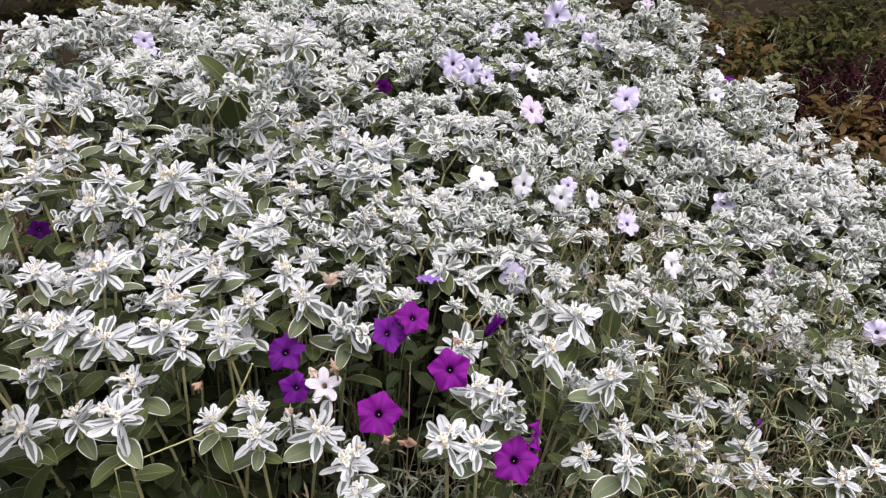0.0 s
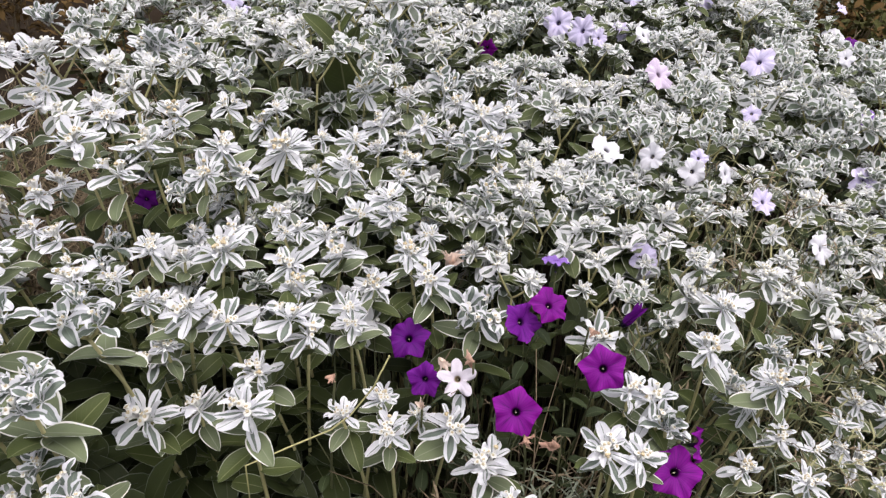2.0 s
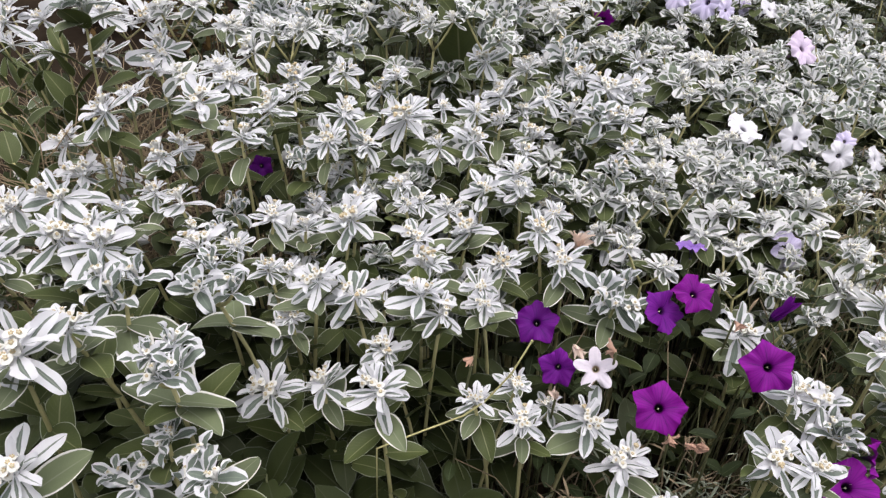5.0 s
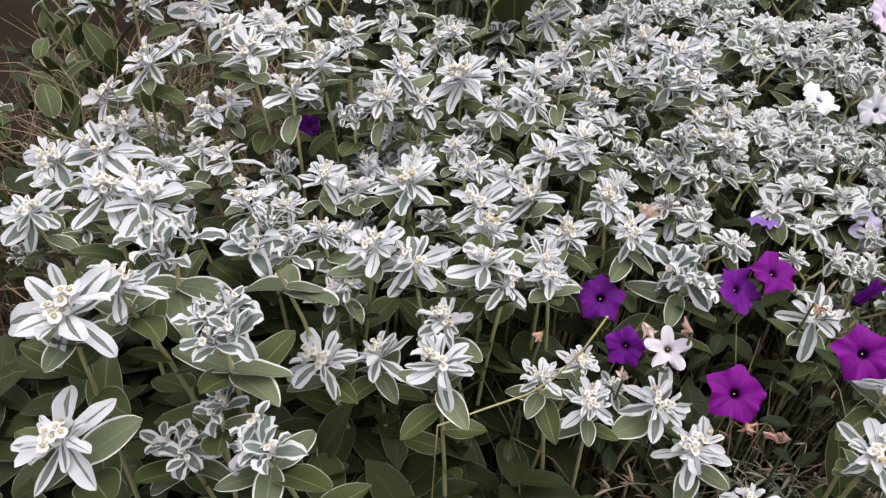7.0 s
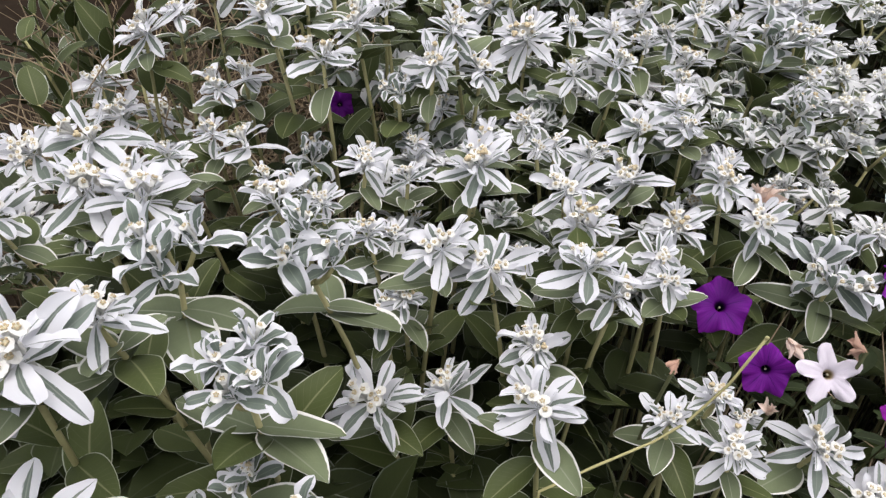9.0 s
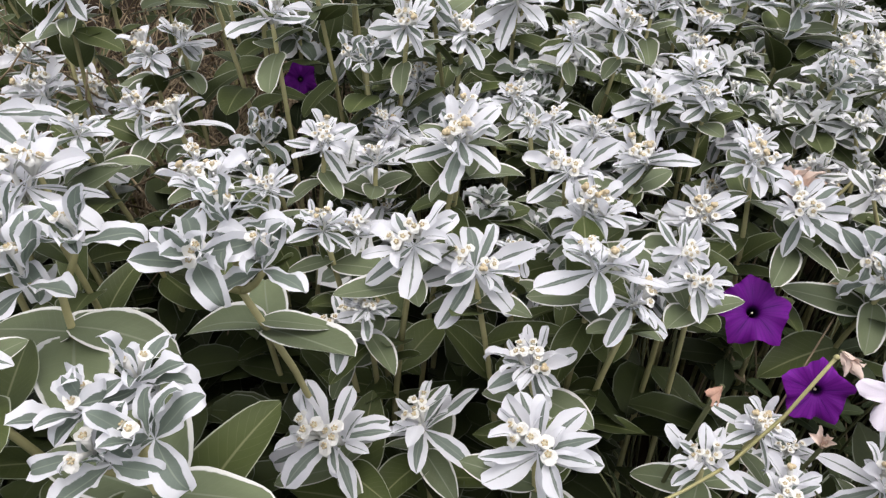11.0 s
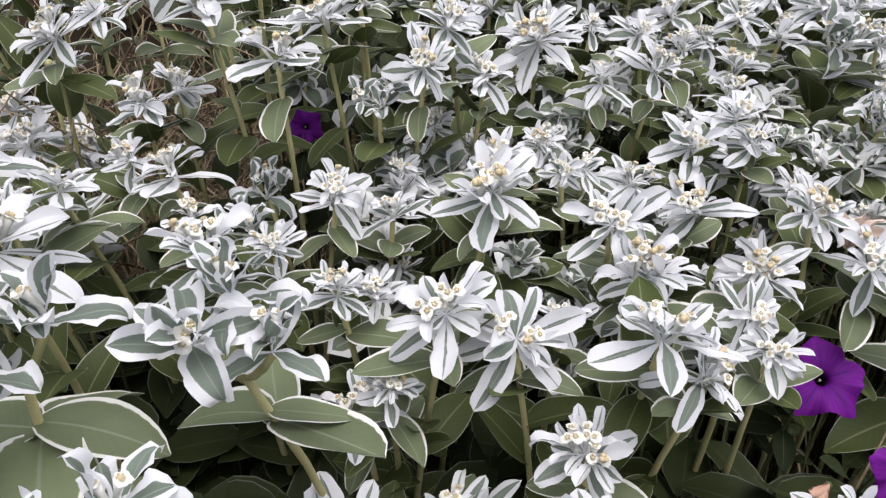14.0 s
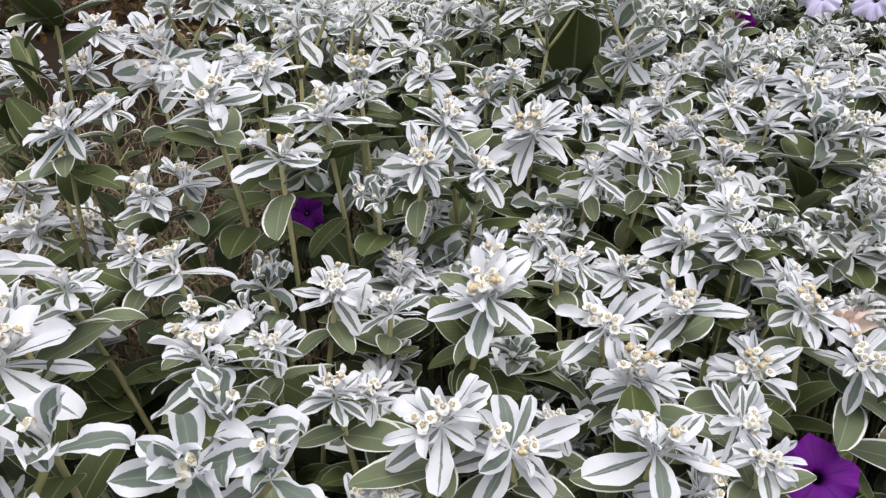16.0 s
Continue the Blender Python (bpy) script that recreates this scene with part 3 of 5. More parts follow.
def petunia(x, y, z, r, colour, az=None, el=None):
    """One petunia shoot: a bloom of radius r that faces azimuth az and height el (degrees), on its own leafy stem."""
    rng = random.Random(int(x * 9973 + 50000) * 31 + int(y * 9973))
    az = rng.uniform(-150, -35) if az is None else az
    el = rng.uniform(15, 65) if el is None else el
    face = Vector((math.cos(radians(az)) * math.cos(radians(el)), math.sin(radians(az)) * math.cos(radians(el)), math.sin(radians(el))))
    bx, by = x + rng.uniform(-0.07, 0.07) - face.x * 0.05, y + rng.uniform(0.0, 0.1) - face.y * 0.05
    root = tagged(new("petunia"), COLOURS[colour] + " petunia bloom on a thin leafy stem" if colour != "star" else "white star-shaped flower with five pointed petals on a thin stem", "flower", "petunias in the bed")
    root.location = (bx, by, 0)
    at = Vector((x - bx, y - by, z))
    turn = face.to_track_quat("Z", "Y").to_matrix().to_4x4() @ Matrix.Rotation(rng.uniform(0, 6.28), 4, "Z")
    part("corolla", rng.choice(COROLLAS[colour]), root, Matrix.Translation(at) @ turn @ Matrix.Scale(r, 4))
    back = at - face * r
    part("calyx", CALYX, root, Matrix.Translation(back) @ turn)
    part("pistil", STAMENS, root, Matrix.Translation(at - face * r * 0.24) @ turn)
    h = Heap([petunia_stem_mat])
    line = curve3((0, 0, -0.02), (back.x - face.x * 0.1, back.y - face.y * 0.1, back.z * 0.75), back, 8)
    h.add(tube(line, [0.0018 - 0.0008 * i / 8 for i in range(9)], 5), Matrix.Identity(4), petunia_stem_mat)
    part("stem", h.mesh("stem"), root)
    for i in range(6):
        s = 0.9 - 0.09 * i
        p = line[int(s * 8)].lerp(line[int(s * 8) + 1], s * 8 % 1)
        part("leaf", rng.choice(PET_LEAVES), root, aim(p, rng.uniform(0, 6.28), rng.uniform(-0.2, 0.7), 0, rng.uniform(0.025, 0.045)))
    return root



def green_plant(x, y, z, leaf, count, label):
    """A leafy spurge shoot without white bracts."""
    rng = random.Random(int(x * 9973 + 50000) * 13 + int(y * 9973))
    bx, by = x + rng.uniform(-0.05, 0.05), y + rng.uniform(0.0, 0.08)
    root = tagged(new("spurge_shoot"), label, "plant", "green shoots in the bed")
    root.location = (bx, by, 0)
    line = curve3((0, 0, -0.02), (0, 0, z * 0.6), (x - bx, y - by, z), 10)
    h = Heap([stem_mat])
    h.add(tube(line, [0.0042 - 0.0002 * i for i in range(11)], 6), Matrix.Identity(4), stem_mat)
    part("stem", h.mesh("stem"), root)
    turn = rng.uniform(0, 6.28)
    for i in range(count):
        s = (1 - 0.72 * i / count) * 9.99
        part("leaf", rng.choice(LEAVES), root, aim(line[int(s)].lerp(line[int(s) + 1], s % 1), turn, rng.uniform(0.6, 1.2) if i < 6 else rng.uniform(0.3, 1.0), rng.uniform(-0.3, 0.3), leaf * rng.uniform(0.75, 1.2) * min(1.0, 0.55 + 0.09 * i)))
        turn += 2.4 + rng.uniform(-0.3, 0.3)
    return root


def wilted(x, y, z, size, label, mat=wilt_mat, upright=False):
    """A spent bloom: a crumpled cone of dry petals on its bent stem."""
    rng = random.Random(int(x * 9973 + 50000) * 17 + int(y * 9973))
    root = tagged(new("wilted_petunia"), label, "wilted flower", "spent petunias")
    bx, by = x + rng.uniform(-0.03, 0.03), y + rng.uniform(0.02, 0.06)
    root.location = (bx, by, 0)
    top = Vector((x - bx, y - by, z))
    h, st = Heap([mat]), Heap([petunia_stem_mat])
    for k in range(7):
        h.add(blade(1.0, 0.2, bend=rng.uniform(-0.8, 1.6) if not upright else rng.uniform(0.0, 1.3), cup=0.8, wave=0.08, waves=2, phase=rng.uniform(0, 6), twist=rng.uniform(-1.5, 1.5), nu=4, nv=6), aim((0, 0, 0), 0.9 * k, rng.uniform(1.3, 1.6) if upright else rng.uniform(1.05, 1.5), rng.uniform(-0.5, 0.5), size * rng.uniform(0.7, 1.25)), mat)
    part("petals", h.mesh("petals"), root, Matrix.Translation(top) @ Matrix.Rotation(rng.uniform(0, 6.28), 4, "Z") @ Matrix.Rotation(rng.uniform(-0.16, 0.16) if upright else rng.uniform(1.3, 2.6), 4, "X"))
    st.add(tube(curve3((0, 0, -0.02), (0, 0, z * 0.7), top, 6), [0.0016] * 7, 5), Matrix.Identity(4), petunia_stem_mat)
    part("stem", st.mesh("stem"), root)
    return root


def furled_bud(x, y, z, length):
    root = tagged(new("petunia_bud"), "furled dark violet petunia bud on a thin stem", "flower bud")
    root.location = (x, y + 0.03, 0)
    h, st = Heap([PETALS["violet"]]), Heap([petunia_stem_mat])
    for k in range(4):
        h.add(blade(length, 0.006, bend=0.1, cup=1.2, twist=1.0, nu=4, nv=7), aim((0, 0, 0), 1.57 * k, 1.45), PETALS["violet"])
    lean = Matrix.Rotation(0.5, 4, "Y")
    part("petals", h.mesh("petals"), root, Matrix.Translation((0, -0.03, z)) @ lean)
    st.add(tube(curve3((0, 0, -0.02), (0, 0, z * 0.7), (0, -0.03, z), 6), [0.0016] * 7, 5), Matrix.Identity(4), petunia_stem_mat)
    part("stem", st.mesh("stem"), root)


def bare_stalk(a, b, c, thick, label):
    root = tagged(new("bare_stalk"), label, "stalk")
    h = Heap([stem_mat])
    h.add(tube(curve3(a, b, c, 10), [thick * (1 - 0.03 * i) for i in range(11)], 6), Matrix.Identity(4), stem_mat)
    part("stem", h.mesh("stem"), root)
    for k in range(3):
        n = Heap([stem_mat])
        n.add(ball(thick * 1.5), Matrix.Identity(4), stem_mat)
        part("node", n.mesh("node"), root, Matrix.Translation(curve3(a, b, c, 10)[10 - 3 * k]))




def bent_stalk(points, thick, label):
    root = tagged(new("bare_stalk"), label, "stalk")
    h, tip = Heap([stem_mat]), Heap([stem_mat])
    h.add(tube(points, [thick] * len(points), 6), Matrix.Identity(4), stem_mat)
    part("stem", h.mesh("stem"), root)
    tip.add(ball(thick * 1.6), Matrix.Identity(4), stem_mat)
    part("node", tip.mesh("node"), root, Matrix.Translation(points[-1]))


# ---- ground ----
def canopy(x, y):
    """The height of the tops of the plants over the bed."""
    y = min(y, 2.7)
    return min(0.85, max(0.3, 0.346 - 0.345 * x + 0.364 * y - 0.1125 * x * x + 0.137 * x * y - 0.073 * y * y))


def in_bed(x, y):
    return y < 2.15 + max(0.0, 1.35 - x) * 2.8 and y < 4.7 and not (x < -1.2 and y > 1.6)


gr = random.Random(21)
gv, gf, gn = [], [], 90
for j in range(gn + 1):
    for i in range(gn + 1):
        sx, sy = 2 * i / gn - 1, 2 * j / gn - 1
        px, py = 3.0 * sx + 57 * sx ** 7, 1.5 + 3.0 * sy + 57 * sy ** 7
        inner = max(0.0, 1 - max(abs(sx), abs(sy)) ** 6)
        gv.append((px, py, -0.004 + inner * (0.018 * noise.noise(Vector((px * 6, py * 6, 0))) + 0.02 * noise.noise(Vector((px * 23, py * 23, 3))))))
for j in range(gn):
    for i in range(gn):
        k = j * (gn + 1) + i
        gf.append((k, k + 1, k + gn + 2, k + gn + 1))
tagged(new("ground", mesh_of("ground", gv, gf, None, [soil_mat])), "dark crumbly garden soil under the flower bed", "soil", kind="structure")

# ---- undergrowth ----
under = Heap([shaded_leaf_mat, petunia_stem_mat])
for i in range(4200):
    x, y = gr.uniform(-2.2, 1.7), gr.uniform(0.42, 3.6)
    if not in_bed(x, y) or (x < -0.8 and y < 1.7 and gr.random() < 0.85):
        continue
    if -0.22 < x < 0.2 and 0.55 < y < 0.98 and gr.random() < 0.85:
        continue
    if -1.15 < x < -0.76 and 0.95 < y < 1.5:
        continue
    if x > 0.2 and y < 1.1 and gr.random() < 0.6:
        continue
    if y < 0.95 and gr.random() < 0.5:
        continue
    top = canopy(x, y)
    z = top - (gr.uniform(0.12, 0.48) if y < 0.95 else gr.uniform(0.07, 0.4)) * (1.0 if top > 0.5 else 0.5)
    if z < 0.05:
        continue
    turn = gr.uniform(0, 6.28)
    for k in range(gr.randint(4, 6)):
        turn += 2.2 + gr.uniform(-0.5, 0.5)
        under.add(gr.choice(LEAF_LOW), aim((x, y, z - 0.012 * k), turn, gr.uniform(-0.2, 0.9), 0, gr.uniform(0.05, 0.085) if y < 0.95 else gr.uniform(0.035, 0.065)), shaded_leaf_mat)
    if i % 3 == 0:
        under.add(tube([(x, y, z), (x + gr.uniform(-0.08, 0.08), y + gr.uniform(-0.08, 0.08), -0.01)], [0.0014, 0.002], 4), Matrix.Identity(4), petunia_stem_mat)
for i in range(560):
    # broad leaves low between the stems at the front, with shade in their colour
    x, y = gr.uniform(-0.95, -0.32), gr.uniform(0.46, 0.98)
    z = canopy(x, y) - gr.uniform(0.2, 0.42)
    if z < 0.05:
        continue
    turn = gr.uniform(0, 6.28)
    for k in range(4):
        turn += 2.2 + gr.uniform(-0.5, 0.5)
        under.add(gr.choice(LEAF_LOW), aim((x, y, z - 0.015 * k), turn, gr.uniform(-0.5, 0.6), 0, gr.uniform(0.06, 0.095)), shaded_leaf_mat)
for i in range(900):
    # unseen low growth added at the bed's front edge to block light from there
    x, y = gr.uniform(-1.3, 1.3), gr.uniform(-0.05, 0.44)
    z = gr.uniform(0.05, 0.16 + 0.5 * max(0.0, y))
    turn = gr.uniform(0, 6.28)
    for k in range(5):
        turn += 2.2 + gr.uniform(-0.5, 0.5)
        under.add(gr.choice(LEAF_LOW), aim((x, y, z - 0.012 * k), turn, gr.uniform(-0.2, 0.9), 0, gr.uniform(0.06, 0.09)), shaded_leaf_mat)
tagged(new("undergrowth", under.mesh("undergrowth")), "dense lower leaves in shade-darkened green, and stems, between the plants", "foliage", kind="stuff")

far_leaf_mat = leaf_material("far_leaf", (0.066, 0.083, 0.030), (0.42, 0.43, 0.35), 0.88, 0.06, (0.14, 0.15, 0.08), 0.55, 0.15)
fill = Heap([far_leaf_mat, far_bract_mat, far_pale_mat, far_grey_mat, cup_mat, shaded_leaf_mat, petunia_stem_mat])
for i in range(3600):
    x, y = gr.uniform(-2.4, 1.7), 0.86 + 3.84 * gr.random() ** 1.25
    beside = x < -0.8 and y < 1.7
    if -1.15 < x < -0.76 and 0.95 < y < 1.5:
        continue
    if not in_bed(x, y) or (beside and (x < -1.4 or gr.random() < 0.6)):
        continue
    if -0.25 < x < 0.2 and y < 1.05 or (x > 0.2 and y < 1.2):
        continue
    if -0.73 < x < -0.57 and y < 1.12:
        continue
    if x < -0.45 and y > 1.25 and gr.random() < 0.45:
        continue
    dense = 0.95 if y < 1.3 else (0.8 if y < 1.9 else 0.75)
    if gr.random() > dense:
        continue
    z = canopy(x, y) - (gr.uniform(0.035, 0.15) if y < 1.4 else gr.uniform(0.02, 0.11))
    if beside:
        z -= gr.uniform(0.05, 0.25)
    grey = gr.random() < 0.4
    r = gr.uniform(0.03, 0.046)
    base = Matrix.Translation((x, y, z)) @ Matrix.Rotation(gr.uniform(-0.2, 0.45), 4, "X") @ Matrix.Rotation(gr.uniform(-0.3, 0.3), 4, "Y")
    for az, el, ln, up, sort in whorls(gr, "w" if gr.random() < 0.5 else "s", r):
        fill.add(gr.choice(LOW["g" if grey else sort]), base @ aim((0, 0, up), az, el, 0, ln), far_grey_mat if grey else far_bract_mat)
    for k in range(5):
        fill.add(gr.choice(LOW["g" if grey else "i"]), base @ aim((gr.uniform(-0.3, 0.3) * r, gr.uniform(-0.3, 0.3) * r, 0.002), gr.uniform(0, 6.28), gr.uniform(0, 1.0), 0, r * gr.uniform(0.45, 0.7)), far_grey_mat if grey else far_pale_mat)
    for k in range(3):
        fill.add(ball(0.004, 0.6, 3, 5), base @ Matrix.Translation((0.006 * math.cos(k * 2.1), 0.006 * math.sin(k * 2.1), 0.004)), cup_mat)
    for k in range(4):
        fill.add(gr.choice(LEAF_LOW), base @ aim((0, 0, -0.015), gr.uniform(0, 6.28), gr.uniform(-0.2, 0.4), 0, gr.uniform(0.04, 0.065)), far_leaf_mat)
    fill.add(tube([(x, y, z), (x + gr.uniform(-0.06, 0.06), y + gr.uniform(-0.06, 0.06), -0.01)], [0.0016, 0.0022], 4), Matrix.Identity(4), petunia_stem_mat)
tagged(new("small_white_shoots", fill.mesh("small_white_shoots")), "many small white and grey variegated shoots filling the bed", "foliage", kind="stuff")


# ---- plants behind the bed ----
def foliage_material(name, a, b):
    m = grained(name, a, b, 30, 0.7, translucent=0.15)
    m.node_tree.nodes["Principled BSDF"].inputs["Specular IOR Level"].default_value = 0.03
    return m


PURPLE = foliage_material("purple_leaf", (0.007, 0.0016, 0.0026), (0.045, 0.009, 0.014))
BRONZE = foliage_material("bronze_leaf", (0.05, 0.031, 0.012), (0.13, 0.080, 0.030))
OLIVE = foliage_material("olive_leaf", (0.020, 0.022, 0.007), (0.095, 0.095, 0.034))
SAGE = foliage_material("sage_leaf", (0.06, 0.07, 0.05), (0.17, 0.18, 0.135))
BUSH_LEAF = [blade(1.0, gr.uniform(0.13, 0.25), bend=gr.uniform(0.2, 1.0), cup=0.3, wave=0.05, waves=2.5, phase=gr.uniform(0, 6), nu=2, nv=5) for _ in range(5)]


def bush(x, y, h, w, mat, leaf, count, name, label, seed):
    rng = random.Random(seed)
    root = tagged(new(name), label, "plant", "plants behind the bed")
    root.location = (x, y, 0)
    fo = Heap([mat])
    tips = []
    for i in range(9):
        a, d = rng.uniform(0, 6.28), w * rng.uniform(0.2, 0.9)
        tip = Vector((d * math.cos(a), d * math.sin(a), h * rng.uniform(0.65, 1.0) * (1 - 0.3 * d / w)))
        line = curve3((0, 0, -0.02), (tip.x * 0.3, tip.y * 0.3, tip.z * 0.7), tip, 5)
        st = Heap([dry_mat])
        st.add(tube(line, [0.006 - 0.0008 * k for k in range(6)], 5), Matrix.Identity(4), dry_mat)
        part("stem", st.mesh("stem"), root)
        tips.append(line)
    for i in range(count):
        line = rng.choice(tips)
        s = rng.random() ** 0.6 * 4.99
        p = line[int(s)].lerp(line[int(s) + 1], s % 1)
        p = p + Vector((rng.gauss(0, 0.25 * w), rng.gauss(0, 0.25 * w), rng.gauss(0, 0.08 * h)))
        p.z = max(0.02, p.z)
        fo.add(rng.choice(BUSH_LEAF), aim(p, rng.uniform(0, 6.28), rng.uniform(-0.5, 0.8), rng.uniform(-0.4, 0.4), leaf * rng.uniform(0.6, 1.3)), mat)
    part("foliage", fo.mesh("foliage"), root)
    return root


def rosette(x, y, z, leaf, count, mat, label, seed):
    """A low plant whose long toothed leaves rise and arch outwards from one crown."""
    rng = random.Random(seed)
    root = tagged(new("rosette_plant"), label, "plant", "plants behind the bed")
    root.location = (x, y, 0)
    st = Heap([dry_mat])
    st.add(tube([(0, 0, -0.02), (0, 0, z)], [0.008, 0.006], 6), Matrix.Identity(4), dry_mat)
    part("stem", st.mesh("stem"), root)
    for i in range(count):
        lf, ln = Heap([mat]), leaf * rng.uniform(0.7, 1.15)
        lf.add(blade(ln, ln * 0.10, bend=rng.uniform(0.6, 1.3), cup=0.4, wave=0.02, waves=3, phase=rng.uniform(0, 6), nu=2, nv=6), Matrix.Identity(4), mat)
        for k in range(5):
            # side lobes along the midrib
            d = ln * (0.25 + 0.13 * k)
            for side in (-1, 1):
                lf.add(blade(ln * 0.26, ln * 0.055, bend=0.6, cup=0.3, nu=2, nv=4), aim((d, 0, -0.3 * d * d / ln), side * rng.uniform(0.6, 1.0), -0.5 * d / ln), mat)
        part("leaf", lf.mesh("leaf"), root, aim((0, 0, z), 2.4 * i + rng.uniform(-0.3, 0.3), rng.uniform(0.3, 1.2)))
    return root


# ---- thin stems and dry clutter between the petunias ----
thin_mat = grained("thin_pale_stem", (0.13, 0.135, 0.06), (0.38, 0.36, 0.21), 60, 0.8)
clutter = Heap([dry_mat, thin_mat, petunia_leaf_mat, petunia_stem_mat])
THIN = [blade(1.0, 0.07, bend=gr.uniform(0.2, 1.0), nu=2, nv=3) for _ in range(3)]
for i in range(960):
    if i < 860:
        x, y = gr.uniform(0.12, 1.1), gr.uniform(0.55, 1.35)
    else:
        x, y = gr.uniform(-0.24, 0.15), gr.uniform(0.6, 0.98)
    top = canopy(x, y) - (gr.uniform(-0.04, 0.2) if i < 600 else gr.uniform(0.04, 0.3))
    if top < 0.06:
        continue
    a, d = gr.uniform(0, 6.28), (gr.uniform(0.04, 0.16) if i < 860 else gr.uniform(0.12, 0.26))
    tip = Vector((x + d * math.cos(a), y + d * math.sin(a), top))
    line = curve3((x, y, -0.01), (x, y, top * 0.8), tip, 5)
    mat = dry_mat if gr.random() < 0.35 else (thin_mat if i < 860 else petunia_stem_mat)
    clutter.add(tube(line, [0.0017 - 0.0002 * k for k in range(6)], 4), Matrix.Identity(4), mat)
    for k in range(gr.randint(2, 6)):
        p = line[gr.randint(2, 5)] + Vector((gr.uniform(-0.008, 0.008), gr.uniform(-0.008, 0.008), 0))
        dry = gr.random() < 0.15
        clutter.add(gr.choice(THIN if dry or gr.random() < 0.55 else LEAF_LOW), aim(p, gr.uniform(0, 6.28), gr.uniform(-0.3, 0.8), 0, gr.uniform(0.015, 0.035)), dry_mat if dry else petunia_leaf_mat)
silver_mat = grained("silvery_thin_leaf", (0.10, 0.115, 0.08), (0.26, 0.28, 0.21), 60, 0.8)
clutter.mats.append(silver_mat)
for i in range(640):
    # arching stems that lie over one another, with fine narrow leaves
    if i < 440:
        x, y = gr.uniform(0.3, 1.15), gr.uniform(0.7, 1.45)
        z = canopy(x, y) + gr.uniform(-0.06, 0.03)
    else:
        x, y = gr.uniform(-0.12, 0.24), gr.uniform(0.56, 0.80)
        z = gr.uniform(0.34, 0.47)
    a, d = gr.uniform(0, 6.28), gr.uniform(0.05, 0.13)
    if z < 0.08:
        continue
    line = curve3((x, y, max(0.02, z - gr.uniform(0.08, 0.2))), (x, y, z + 0.02), (x + d * math.cos(a), y + d * math.sin(a), z - gr.uniform(0.0, 0.05)), 6)
    mat = gr.choice((thin_mat, thin_mat, dry_mat, silver_mat) if i < 440 else (silver_mat, silver_mat, dry_mat, petunia_stem_mat))
    clutter.add(tube(line, [0.0012, 0.0012, 0.0011, 0.001, 0.0009, 0.0008, 0.0006], 4), Matrix.Identity(4), mat)
    for k in range(gr.randint(3, 7)):
        p = line[gr.randint(2, 6)]
        clutter.add(gr.choice(THIN), aim(p, gr.uniform(0, 6.28), gr.uniform(-0.3, 0.9), 0, gr.uniform(0.012, 0.03)), mat if mat is not petunia_stem_mat else silver_mat)
tagged(new("tangled_stems", clutter.mesh("tangled_stems")), "tangle of thin green and dry brown petunia stems", "stems", kind="stuff")

twig_mat = grained("pale_dry_twig", (0.16, 0.115, 0.065), (0.44, 0.35, 0.235), 60, 0.85)
dead = Heap([dry_mat, twig_mat])
for i in range(700):
    # crooked twigs that lean over one another beside the bed
    x, y = gr.uniform(-1.2, -0.76), gr.uniform(0.92, 1.55)
    p, a = Vector((x, y, gr.uniform(0.15, 0.52))), gr.uniform(0, 6.28)
    line = [p.copy()]
    for k in range(6):
        a += gr.uniform(-0.9, 0.9)
        p = p + Vector((0.035 * math.cos(a), 0.035 * math.sin(a), gr.uniform(0.0, 0.05)))
        line.append(p.copy())
    dead.add(tube(line, [0.0017 - 0.00015 * k for k in range(7)], 4), Matrix.Identity(4), dry_mat if i % 3 == 0 else twig_mat)
for i in range(420):
    x, y = gr.uniform(-1.9, -0.8), gr.uniform(0.75, 2.1)
    a, d, top = gr.uniform(0, 6.28), gr.uniform(0.02, 0.25), gr.uniform(0.1, 0.5)
    dead.add(tube(curve3((x, y, -0.01), (x, y, top * 0.7), (x + d * math.cos(a), y + d * math.sin(a), top), 4), [0.0018, 0.0016, 0.0014, 0.0012, 0.0008], 4), Matrix.Identity(4), dry_mat)
tagged(new("dry_grass", dead.mesh("dry_grass")), "dry brown grass and twigs beside the bed", "dry grass", kind="stuff")



cover = Heap([OLIVE, BRONZE, SAGE, PURPLE, silver_mat, thin_mat])
for i in range(45):
    x, y, a = gr.uniform(1.75, 2.9), gr.uniform(2.9, 3.9), gr.uniform(0, 6.28)
    z, d = gr.uniform(0.25, 0.55), gr.uniform(0.05, 0.2)
    line = curve3((x, y, -0.01), (x, y, z), (x + d * math.cos(a), y + d * math.sin(a), z + gr.uniform(-0.1, 0.08)), 5)
    cover.add(tube(line, [0.0014, 0.0013, 0.0012, 0.0011, 0.001, 0.0008], 4), Matrix.Identity(4), silver_mat if i % 2 else thin_mat)
    for k in range(5):
        cover.add(gr.choice(THIN), aim(line[gr.randint(2, 5)], gr.uniform(0, 6.28), gr.uniform(-0.2, 0.9), 0, gr.uniform(0.03, 0.07)), silver_mat)
